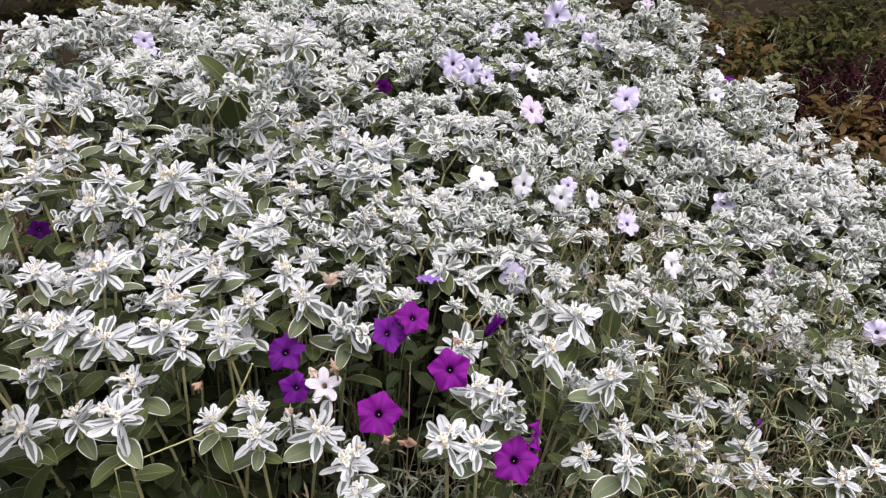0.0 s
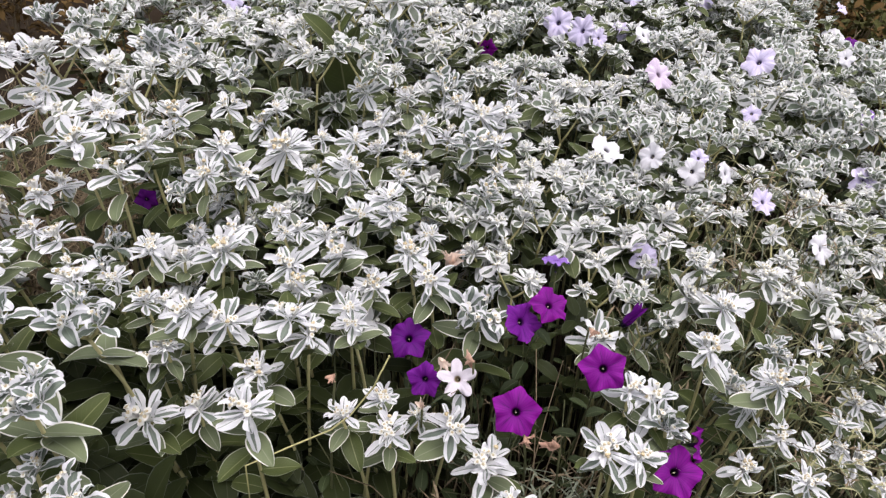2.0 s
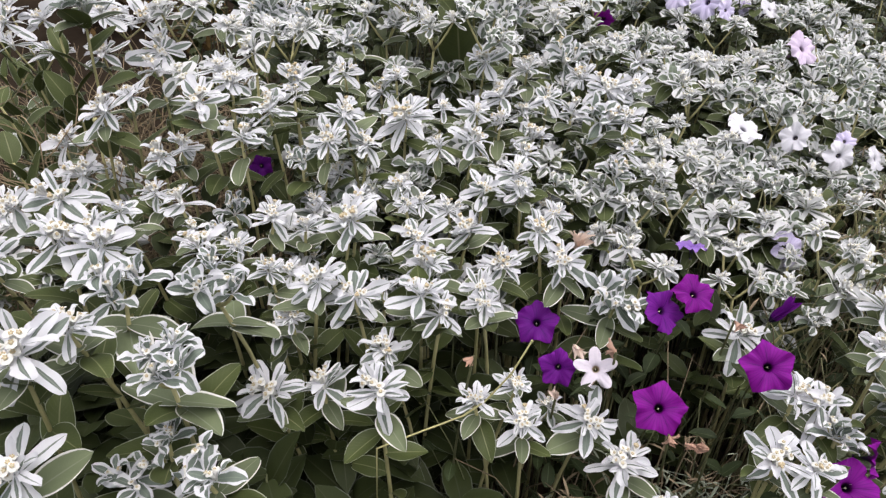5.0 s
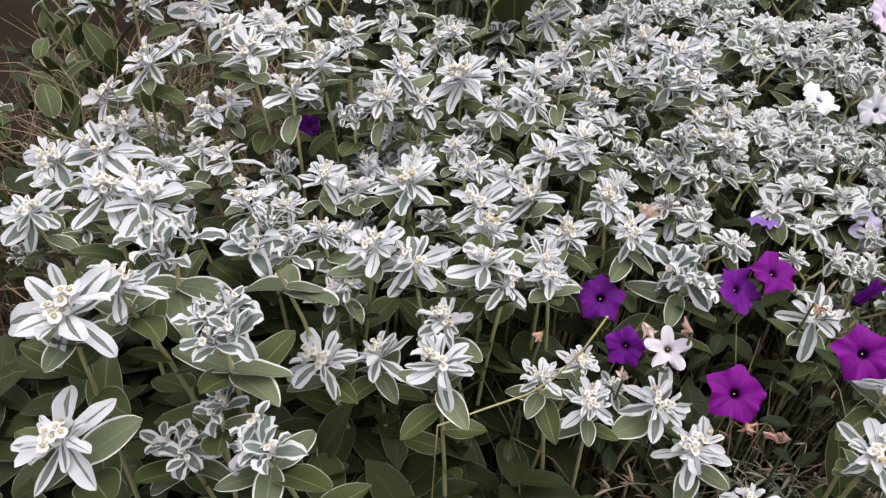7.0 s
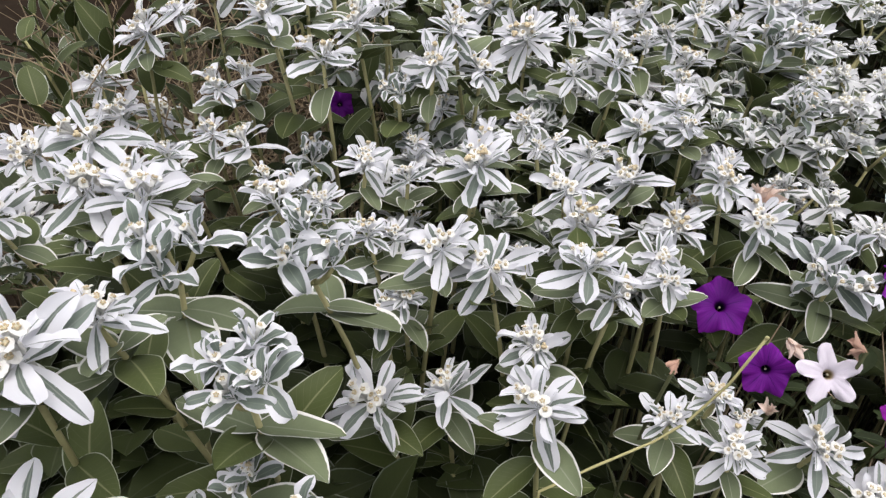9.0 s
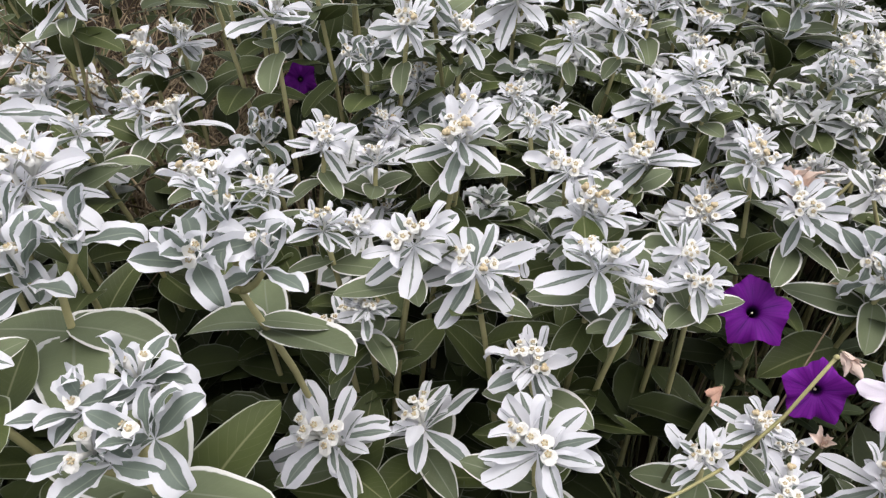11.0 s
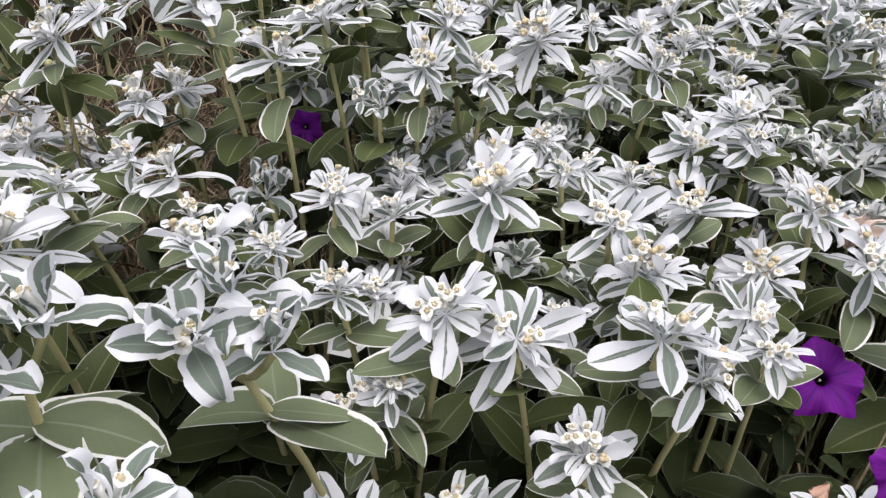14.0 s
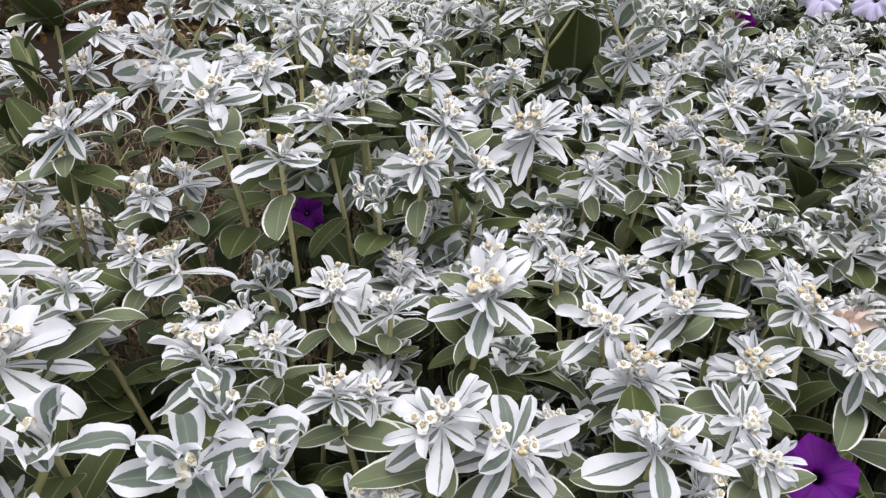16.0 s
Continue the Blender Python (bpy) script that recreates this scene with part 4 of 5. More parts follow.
for i in range(6500):
    x, y = gr.uniform(0.7, 4.6), gr.uniform(2.3, 7.2)
    if in_bed(x - 0.1, y + 0.05) and y < 4.7:
        continue
    n = noise.noise(Vector((x * 1.5, y * 1.5, 7)))
    mat = OLIVE if n > 0.1 else (BRONZE if n > -0.12 else (SAGE if gr.random() < 0.4 else OLIVE))
    h = gr.uniform(0.02, 0.2)
    if gr.random() < 0.3 + 1.2 * noise.noise(Vector((x * 4, y * 4, 2))):
        continue
    for k in range(5):
        cover.add(gr.choice(BUSH_LEAF), aim((x + gr.gauss(0, 0.03), y + gr.gauss(0, 0.03), h * gr.uniform(0.3, 1)), gr.uniform(0, 6.28), gr.uniform(-0.2, 1.1), 0, gr.uniform(0.03, 0.075)), mat)
tagged(new("ground_cover", cover.mesh("ground_cover")), "low mixed olive and bronze foliage behind the bed", "foliage", kind="stuff")

PURPLE_LABEL, BRONZE_LABEL = "dark purple-leaved bushy plant behind the bed", "bronze-brown leafy plant on the dark soil behind the bed"
OLIVE_LABEL, SAGE_LABEL = "olive-green leafy plant behind the bed", "pale sage-green bushy plant at the far edge"
bush(2.15, 3.75, 0.50, 0.34, PURPLE, 0.049, 924, "purple_plant", PURPLE_LABEL, 1)
bush(2.62, 4.05, 0.55, 0.36, PURPLE, 0.049, 924, "purple_plant", PURPLE_LABEL, 2)
bush(2.40, 3.45, 0.42, 0.28, PURPLE, 0.045, 770, "purple_plant", PURPLE_LABEL, 3)
bush(1.90, 3.40, 0.34, 0.22, PURPLE, 0.041, 440, "purple_plant", PURPLE_LABEL, 4)
bush(1.62, 3.75, 0.48, 0.22, BRONZE, 0.081, 195, "bronze_plant", BRONZE_LABEL, 5)
bush(1.98, 3.05, 0.34, 0.20, BRONZE, 0.081, 165, "bronze_plant", BRONZE_LABEL, 6)
bush(2.20, 2.90, 0.33, 0.20, BRONZE, 0.081, 165, "bronze_plant", BRONZE_LABEL, 7)
bush(1.55, 3.40, 0.34, 0.18, BRONZE, 0.076, 135, "bronze_plant", BRONZE_LABEL, 8)
bush(1.82, 3.95, 0.52, 0.22, OLIVE, 0.11, 120, "olive_plant", OLIVE_LABEL, 9)
bush(2.85, 4.85, 0.60, 0.45, OLIVE, 0.08, 300, "olive_plant", OLIVE_LABEL, 10)
bush(2.30, 4.75, 0.62, 0.45, OLIVE, 0.07, 320, "olive_plant", OLIVE_LABEL, 11)
bush(1.45, 4.05, 0.78, 0.32, SAGE, 0.05, 380, "sage_plant", SAGE_LABEL, 12)
bush(1.85, 4.35, 0.60, 0.32, BRONZE, 0.076, 360, "bronze_plant", BRONZE_LABEL, 13)
bush(1.68, 2.78, 0.47, 0.17, BRONZE, 0.081, 180, "bronze_plant", BRONZE_LABEL, 22)
bush(1.88, 2.62, 0.44, 0.17, OLIVE, 0.085, 110, "olive_plant", OLIVE_LABEL, 23)
bush(-1.95, 3.25, 0.45, 0.25, BRONZE, 0.067, 165, "bronze_plant", BRONZE_LABEL, 14)
bush(-1.60, 3.60, 0.50, 0.30, OLIVE, 0.07, 180, "olive_plant", OLIVE_LABEL, 15)
bush(-0.90, 4.30, 0.75, 0.45, OLIVE, 0.08, 260, "olive_plant", OLIVE_LABEL, 16)
bush(-0.10, 4.40, 0.75, 0.45, BRONZE, 0.076, 300, "bronze_plant", BRONZE_LABEL, 17)
bush(0.70, 4.45, 0.75, 0.45, OLIVE, 0.08, 260, "olive_plant", OLIVE_LABEL, 18)
bush(-1.80, 4.30, 0.70, 0.45, OLIVE, 0.08, 260, "olive_plant", OLIVE_LABEL, 19)
bush(-2.60, 3.60, 0.70, 0.45, BRONZE, 0.076, 300, "bronze_plant", BRONZE_LABEL, 20)
bush(3.10, 4.20, 0.50, 0.40, PURPLE, 0.049, 660, "purple_plant", PURPLE_LABEL, 21)
ROSETTE = "olive and bronze plant with long toothed leaves behind the bed"
for i, (rx, ry, rz, rl) in enumerate(((2.38, 5.10, 0.26, 0.30), (2.05, 4.95, 0.28, 0.28), (2.10, 4.55, 0.22, 0.28), (2.12, 3.40, 0.20, 0.24), (2.66, 5.25, 0.24, 0.28), (2.30, 3.25, 0.20, 0.24), (1.85, 4.75, 0.30, 0.28), (1.98, 3.55, 0.20, 0.22))):
    rosette(rx, ry, rz, rl, 15, (OLIVE, BRONZE)[i % 2], ROSETTE, 70 + i)
FAR_LABEL = "tall dark green shrub in the distance"
for i, fx in enumerate((-4.2, -3.0, -1.8, -0.6, 0.6, 1.8, 3.0, 4.2, 5.4)):
    bush(fx, 5.9 - 0.06 * fx * fx + 0.3 * (i % 2), 1.15, 0.75, OLIVE, 0.10, 900, "dark_shrub", FAR_LABEL, 40 + i)
# ---- the bed: plants one by one ----
plant(-0.626, 0.447, 0.667, 0.044, "w")
plant(-0.476, 0.491, 0.652, 0.033, "g")
plant(-0.635, 0.503, 0.752, 0.054, "w")
plant(-0.573, 0.515, 0.590, 0.030, "g")
plant(-0.537, 0.534, 0.638, 0.022, "g", leaves=4)
plant(-0.526, 0.545, 0.732, 0.050, "g", forks=((-0.540, 0.543, 0.733, 0.022), (-0.513, 0.540, 0.727, 0.022), (-0.525, 0.560, 0.737, 0.021), (-0.528, 0.530, 0.722, 0.020)), leaves=7)
plant(-0.617, 0.546, 0.752, 0.036, "w")
plant(-0.055, 0.589, 0.585, 0.030, "w")
plant(-0.616, 0.626, 0.748, 0.055, "g", forks=((-0.634, 0.622, 0.748, 0.027), (-0.601, 0.632, 0.750, 0.025), (-0.614, 0.608, 0.740, 0.025)), leaves=7)
plant(0.087, 0.634, 0.624, 0.032, "w")
plant(0.048, 0.635, 0.629, 0.042, "w")
plant(-0.358, 0.642, 0.631, 0.041, "w")
plant(0.288, 0.657, 0.585, 0.029, "w")
plant(-0.524, 0.648, 0.747, 0.042, "g", forks=((-0.530, 0.659, 0.752, 0.024), (-0.538, 0.636, 0.741, 0.026), (-0.508, 0.646, 0.737, 0.023)), leaves=4)
plant(-0.491, 0.660, 0.583, 0.046, "w")
plant(-0.812, 0.671, 0.711, 0.035, "w")
plant(-0.256, 0.683, 0.598, 0.030, "w")
plant(-0.200, 0.686, 0.569, 0.036, "w")
plant(-0.435, 0.687, 0.582, 0.038, "w")
plant(-0.732, 0.696, 0.735, 0.046, "w")
plant(-0.682, 0.696, 0.735, 0.048, "w")
plant(-0.078, 0.703, 0.511, 0.046, "w")
plant(0.134, 0.710, 0.603, 0.033, "g")
plant(-0.368, 0.716, 0.622, 0.034, "w")
plant(-0.479, 0.718, 0.650, 0.021, "w")
plant(-0.124, 0.724, 0.550, 0.040, "w")
plant(-0.214, 0.726, 0.588, 0.030, "w")
plant(-0.502, 0.732, 0.612, 0.035, "w")
plant(0.087, 0.733, 0.629, 0.038, "w")
plant(-0.451, 0.735, 0.693, 0.035, "w")
plant(0.258, 0.736, 0.512, 0.030, "w")
plant(0.119, 0.739, 0.617, 0.046, "w")
plant(-0.308, 0.742, 0.668, 0.029, "w")
plant(-0.412, 0.749, 0.671, 0.034, "w")
plant(-0.333, 0.750, 0.687, 0.033, "w")
plant(-0.600, 0.756, 0.702, 0.035, "w")
plant(-0.172, 0.761, 0.526, 0.029, "w")
plant(-0.751, 0.774, 0.695, 0.034, "w")
plant(-0.528, 0.779, 0.669, 0.022, "w")
plant(0.285, 0.783, 0.621, 0.036, "w")
plant(-0.386, 0.785, 0.661, 0.018, "w")
plant(-0.264, 0.788, 0.652, 0.029, "w")
plant(0.495, 0.792, 0.434, 0.031, "w")
plant(-0.510, 0.793, 0.656, 0.019, "w")
plant(0.192, 0.796, 0.656, 0.039, "w")
plant(-0.631, 0.797, 0.700, 0.020, "w")
plant(0.329, 0.803, 0.507, 0.036, "w")
plant(0.271, 0.804, 0.562, 0.031, "w")
plant(-0.272, 0.808, 0.662, 0.029, "w")
plant(-0.740, 0.812, 0.705, 0.027, "w")
plant(0.386, 0.813, 0.478, 0.033, "s")
plant(-0.823, 0.814, 0.710, 0.050, "w")
plant(-0.586, 0.815, 0.671, 0.021, "w")
plant(-0.339, 0.816, 0.681, 0.034, "w")
plant(-0.905, 0.821, 0.680, 0.040, "w")
plant(0.587, 0.833, 0.396, 0.034, "w")
plant(-0.440, 0.834, 0.719, 0.037, "w")
plant(0.245, 0.834, 0.573, 0.030, "g")
plant(0.265, 0.835, 0.555, 0.031, "w")
plant(0.442, 0.843, 0.451, 0.021, "w")
plant(0.656, 0.846, 0.379, 0.027, "s")
plant(-0.622, 0.846, 0.664, 0.024, "g")
plant(0.747, 0.850, 0.376, 0.036, "w")
plant(-0.778, 0.851, 0.655, 0.045, "w")
plant(-0.361, 0.855, 0.691, 0.036, "w")
plant(0.485, 0.858, 0.415, 0.036, "w")
plant(-0.371, 0.860, 0.570, 0.024, "s")
plant(0.315, 0.863, 0.555, 0.027, "w")
plant(0.442, 0.866, 0.481, 0.024, "s")
plant(-0.688, 0.870, 0.692, 0.035, "w")
plant(-0.440, 0.870, 0.722, 0.028, "w")
plant(0.369, 0.872, 0.610, 0.022, "s")
plant(0.812, 0.878, 0.378, 0.041, "s")
plant(-0.563, 0.879, 0.679, 0.029, "w", leaves=4)
plant(-0.099, 0.879, 0.616, 0.040, "g")
plant(-0.730, 0.880, 0.693, 0.025, "w")
plant(-0.252, 0.883, 0.647, 0.032, "w")
plant(-0.520, 0.884, 0.668, 0.024, "w")
plant(-0.520, 0.894, 0.604, 0.028, "w")
plant(0.595, 0.896, 0.384, 0.042, "w")
plant(-0.172, 0.901, 0.651, 0.033, "w")
plant(-0.301, 0.902, 0.684, 0.032, "w")
plant(0.391, 0.912, 0.538, 0.022, "w")
plant(-0.633, 0.914, 0.660, 0.026, "g", leaves=4)
plant(0.506, 0.916, 0.425, 0.016, "s")
plant(0.346, 0.922, 0.562, 0.024, "g")
plant(0.083, 0.930, 0.546, 0.046, "w")
plant(-0.208, 0.938, 0.671, 0.033, "w")
plant(-0.622, 0.938, 0.766, 0.037, "w", leaves=3)
plant(-0.746, 0.939, 0.718, 0.037, "w")
plant(-0.683, 0.951, 0.802, 0.041, "w")
plant(-0.529, 0.952, 0.650, 0.032, "w")
plant(-0.397, 0.956, 0.679, 0.019, "w")
plant(-0.532, 0.958, 0.666, 0.022, "w")
plant(0.522, 0.960, 0.440, 0.031, "w")
plant(-0.729, 0.966, 0.724, 0.027, "w")
plant(0.271, 0.968, 0.601, 0.036, "w")
plant(0.756, 0.972, 0.376, 0.027, "s")
plant(-0.379, 0.975, 0.674, 0.023, "w")
plant(-0.338, 0.979, 0.665, 0.027, "w")
plant(-0.555, 0.981, 0.716, 0.025, "g")
plant(-0.515, 0.982, 0.750, 0.031, "w")
plant(-0.918, 0.984, 0.643, 0.040, "w")
plant(-0.417, 0.993, 0.685, 0.020, "w")
plant(0.611, 0.994, 0.388, 0.035, "w")
plant(-0.867, 1.000, 0.751, 0.040, "w")
plant(-0.293, 1.002, 0.691, 0.029, "w")
plant(0.535, 1.002, 0.484, 0.026, "s", False)
plant(-0.606, 1.002, 0.780, 0.040, "w")
plant(0.169, 1.003, 0.558, 0.046, "g", False)
plant(-0.047, 1.010, 0.609, 0.045, "w", False)
plant(0.629, 1.014, 0.407, 0.019, "s")
plant(0.237, 1.018, 0.583, 0.038, "w", False)
plant(0.462, 1.019, 0.549, 0.033, "s", False)
plant(-0.242, 1.022, 0.688, 0.024, "w")
plant(-0.436, 1.022, 0.666, 0.041, "w", False)
plant(0.530, 1.023, 0.531, 0.046, "w", False)
plant(-0.472, 1.026, 0.731, 0.033, "w")
plant(-0.517, 1.029, 0.678, 0.024, "w")
plant(-0.504, 1.030, 0.772, 0.030, "w")
plant(-0.673, 1.032, 0.803, 0.030, "w")
plant(0.348, 1.033, 0.622, 0.032, "w", False)
plant(-0.883, 1.033, 0.715, 0.020, "s")
plant(0.394, 1.037, 0.599, 0.042, "w", False)
plant(0.098, 1.043, 0.580, 0.044, "w", False)
plant(-0.187, 1.043, 0.640, 0.026, "w")
plant(-0.847, 1.043, 0.761, 0.026, "w")
plant(0.251, 1.045, 0.619, 0.031, "w", False)
plant(-0.252, 1.045, 0.701, 0.035, "w")
plant(-0.590, 1.058, 0.783, 0.024, "w")
plant(-0.209, 1.059, 0.571, 0.027, "w")
plant(-0.919, 1.062, 0.608, 0.047, "w")
plant(0.458, 1.063, 0.574, 0.037, "w", False)
plant(-0.706, 1.063, 0.810, 0.026, "w")
plant(-0.372, 1.064, 0.722, 0.027, "w")
plant(0.172, 1.064, 0.571, 0.044, "w", False)
plant(0.218, 1.067, 0.621, 0.043, "w", False)
plant(-0.091, 1.071, 0.615, 0.046, "w", False)
plant(-0.321, 1.084, 0.727, 0.033, "w")
plant(0.089, 1.093, 0.590, 0.040, "w", False)
plant(-0.091, 1.098, 0.574, 0.040, "w")
plant(-0.602, 1.102, 0.790, 0.037, "w")
plant(0.834, 1.109, 0.375, 0.049, "w", False)
plant(-0.432, 1.110, 0.741, 0.043, "w")
plant(0.928, 1.112, 0.379, 0.051, "w", False)
plant(-0.755, 1.112, 0.788, 0.057, "w", False)
plant(0.694, 1.116, 0.419, 0.043, "w", False)
plant(-1.046, 1.118, 0.622, 0.044, "w")
plant(-0.055, 1.121, 0.648, 0.047, "w", False)
plant(-0.199, 1.126, 0.605, 0.029, "w")
plant(-0.246, 1.127, 0.695, 0.027, "w")
plant(-0.160, 1.134, 0.657, 0.047, "g", False)
plant(-0.115, 1.137, 0.608, 0.028, "w")
plant(-0.100, 1.137, 0.673, 0.033, "g")
plant(-0.681, 1.138, 0.827, 0.056, "w", False)
plant(0.789, 1.142, 0.375, 0.045, "s", False)
plant(0.812, 1.155, 0.376, 0.026, "s")
plant(0.006, 1.161, 0.643, 0.040, "w", False)
plant(-0.383, 1.163, 0.742, 0.023, "w")
plant(0.115, 1.166, 0.624, 0.052, "w", False)
plant(-0.236, 1.170, 0.707, 0.035, "w")
plant(0.920, 1.172, 0.390, 0.056, "w", False)
plant(-0.033, 1.175, 0.663, 0.038, "w", False)
plant(-0.291, 1.176, 0.723, 0.025, "w")
plant(-0.463, 1.178, 0.781, 0.028, "w")
plant(-0.489, 1.180, 0.752, 0.031, "w")
plant(-0.332, 1.185, 0.732, 0.028, "w")
plant(0.426, 1.186, 0.597, 0.048, "w", False)
plant(-0.086, 1.193, 0.688, 0.031, "w")
plant(0.761, 1.200, 0.412, 0.030, "w")
plant(0.861, 1.203, 0.392, 0.056, "w", False)
plant(-0.557, 1.207, 0.766, 0.029, "w")
plant(0.741, 1.208, 0.468, 0.061, "w", False)
plant(0.220, 1.217, 0.616, 0.038, "w", False)
plant(-0.131, 1.222, 0.724, 0.041, "g")
plant(0.325, 1.224, 0.607, 0.049, "w", False)
plant(-0.658, 1.225, 0.820, 0.056, "w", False)
plant(-0.091, 1.227, 0.725, 0.032, "w")
plant(-0.904, 1.227, 0.768, 0.066, "w")
plant(0.080, 1.238, 0.608, 0.039, "g", False)
plant(-0.299, 1.251, 0.737, 0.041, "w")
plant(0.177, 1.254, 0.620, 0.048, "g", False)
plant(-0.257, 1.256, 0.708, 0.031, "w")
plant(0.129, 1.262, 0.644, 0.053, "g", False)
plant(-0.177, 1.266, 0.717, 0.036, "w")
plant(0.013, 1.270, 0.670, 0.054, "w", False)
plant(-0.222, 1.270, 0.733, 0.032, "w")
plant(0.620, 1.272, 0.504, 0.052, "w", False)
plant(0.306, 1.275, 0.631, 0.045, "g", False)
plant(0.070, 1.282, 0.668, 0.053, "w", False)
plant(0.837, 1.286, 0.429, 0.059, "w", False)
plant(-1.053, 1.287, 0.730, 0.040, "w")
plant(-0.899, 1.295, 0.812, 0.060, "w", False)
plant(0.598, 1.298, 0.530, 0.047, "g", False)
plant(-0.338, 1.316, 0.771, 0.036, "w")
plant(-0.012, 1.316, 0.691, 0.040, "w", False)
plant(0.217, 1.324, 0.640, 0.046, "w", False)
plant(-0.339, 1.326, 0.831, 0.056, "g", False)
plant(0.754, 1.337, 0.474, 0.064, "w", False)
plant(-0.120, 1.341, 0.732, 0.043, "w")
plant(0.830, 1.341, 0.446, 0.052, "g", False)
plant(-0.582, 1.341, 0.779, 0.030, "g")
plant(-1.252, 1.352, 0.693, 0.068, "w")
plant(-0.435, 1.353, 0.822, 0.054, "w", False)
plant(-0.077, 1.358, 0.730, 0.036, "w")
plant(-0.265, 1.385, 0.745, 0.035, "w")
plant(-0.167, 1.385, 0.735, 0.032, "w")
plant(0.980, 1.390, 0.425, 0.058, "w", False)
plant(0.199, 1.415, 0.704, 0.062, "g", False)
plant(0.045, 1.424, 0.710, 0.050, "w", False)
plant(0.132, 1.437, 0.711, 0.056, "g", False)
plant(0.258, 1.439, 0.706, 0.048, "w", False)
plant(-0.194, 1.455, 0.740, 0.047, "g")
plant(0.561, 1.461, 0.563, 0.064, "w", False)
plant(0.355, 1.465, 0.682, 0.055, "g", False)
plant(0.651, 1.476, 0.546, 0.054, "w", False)
plant(-0.303, 1.478, 0.756, 0.045, "w", False)
plant(-1.392, 1.501, 0.721, 0.076, "w")
plant(-0.391, 1.512, 0.895, 0.059, "w", False)
plant(0.172, 1.515, 0.738, 0.052, "w", False)
plant(-0.518, 1.517, 0.837, 0.061, "w", False)
plant(0.769, 1.529, 0.488, 0.061, "w", False)
plant(0.405, 1.530, 0.687, 0.049, "w", False)
plant(-0.790, 1.531, 0.756, 0.071, "g")
plant(-1.161, 1.531, 0.726, 0.085, "w")
plant(-0.842, 1.533, 0.763, 0.053, "w")
plant(-0.569, 1.536, 0.765, 0.063, "w", False)
plant(-0.950, 1.549, 0.808, 0.063, "g", False)
plant(-0.050, 1.551, 0.720, 0.038, "w")
plant(0.018, 1.551, 0.722, 0.051, "w", False)
plant(0.640, 1.553, 0.577, 0.047, "g", False)
plant(1.107, 1.558, 0.430, 0.068, "g", False)
plant(0.832, 1.569, 0.520, 0.072, "g", False)
plant(0.570, 1.577, 0.607, 0.061, "g", False)
plant(0.357, 1.581, 0.707, 0.056, "g", False)
plant(0.935, 1.589, 0.501, 0.061, "w", False)
plant(0.100, 1.603, 0.717, 0.052, "w", False)
plant(-0.507, 1.604, 0.842, 0.056, "g", False)
plant(-0.212, 1.615, 0.801, 0.062, "w", False)
plant(-0.125, 1.619, 0.717, 0.053, "w", False)
plant(-0.424, 1.624, 0.775, 0.039, "g")
plant(-0.322, 1.632, 0.778, 0.044, "g")
plant(0.821, 1.637, 0.551, 0.054, "g", False)
plant(0.406, 1.641, 0.726, 0.052, "w", False)
plant(-0.093, 1.649, 0.727, 0.033, "w")
plant(1.021, 1.656, 0.514, 0.064, "w", False)
plant(0.508, 1.657, 0.727, 0.053, "w", False)
plant(0.694, 1.661, 0.611, 0.059, "g", False)
plant(-0.338, 1.664, 0.859, 0.068, "w", False)
plant(0.341, 1.681, 0.737, 0.055, "w", False)
plant(1.143, 1.683, 0.467, 0.071, "w", False)
plant(-0.054, 1.690, 0.728, 0.052, "g", False)
plant(1.249, 1.693, 0.452, 0.070, "g", False)
plant(-0.224, 1.708, 0.837, 0.055, "w", False)
plant(0.955, 1.721, 0.521, 0.072, "g", False)
plant(0.753, 1.731, 0.650, 0.068, "g", False)
plant(-0.144, 1.735, 0.802, 0.058, "w", False)
plant(-0.300, 1.754, 0.842, 0.059, "w", False)
plant(0.895, 1.755, 0.610, 0.077, "w", False)
plant(0.030, 1.756, 0.736, 0.048, "w", False)
plant(-1.156, 1.757, 0.736, 0.068, "g")
plant(0.132, 1.765, 0.748, 0.048, "w", False)
plant(0.689, 1.767, 0.648, 0.061, "g", False)
plant(1.163, 1.772, 0.495, 0.066, "g", False)
plant(1.137, 1.795, 0.509, 0.073, "w", False)
plant(1.021, 1.826, 0.557, 0.075, "w", False)
plant(-0.797, 1.832, 0.732, 0.076, "w", False)
plant(0.704, 1.877, 0.659, 0.065, "g", False)
plant(1.284, 1.889, 0.513, 0.074, "w", False)
plant(1.163, 1.901, 0.535, 0.068, "w", False)
plant(0.789, 1.935, 0.653, 0.074, "w", False)
plant(0.662, 1.983, 0.688, 0.067, "g", False)
plant(1.384, 1.995, 0.519, 0.053, "g", False)
plant(0.966, 1.998, 0.645, 0.064, "g", False)
plant(-0.021, 2.017, 0.747, 0.057, "g", False)
plant(1.140, 2.023, 0.547, 0.054, "w", False)
plant(0.466, 2.029, 0.712, 0.063, "w", False)
plant(0.367, 2.050, 0.716, 0.063, "g", False)
plant(1.289, 2.062, 0.533, 0.053, "w", False)
plant(0.660, 2.062, 0.716, 0.062, "g", False)
plant(1.362, 2.077, 0.532, 0.060, "w", False)
plant(1.059, 2.146, 0.712, 0.068, "w", False)
plant(0.596, 2.155, 0.800, 0.070, "w", False)
plant(-1.211, 2.171, 0.729, 0.087, "w", False)
plant(-1.063, 2.173, 0.705, 0.085, "g", False)
plant(-1.159, 2.193, 0.703, 0.093, "w", False)
plant(1.284, 2.217, 0.553, 0.059, "w", False)
plant(-1.019, 2.275, 0.765, 0.083, "w", False)
plant(1.262, 2.279, 0.561, 0.060, "w", False)
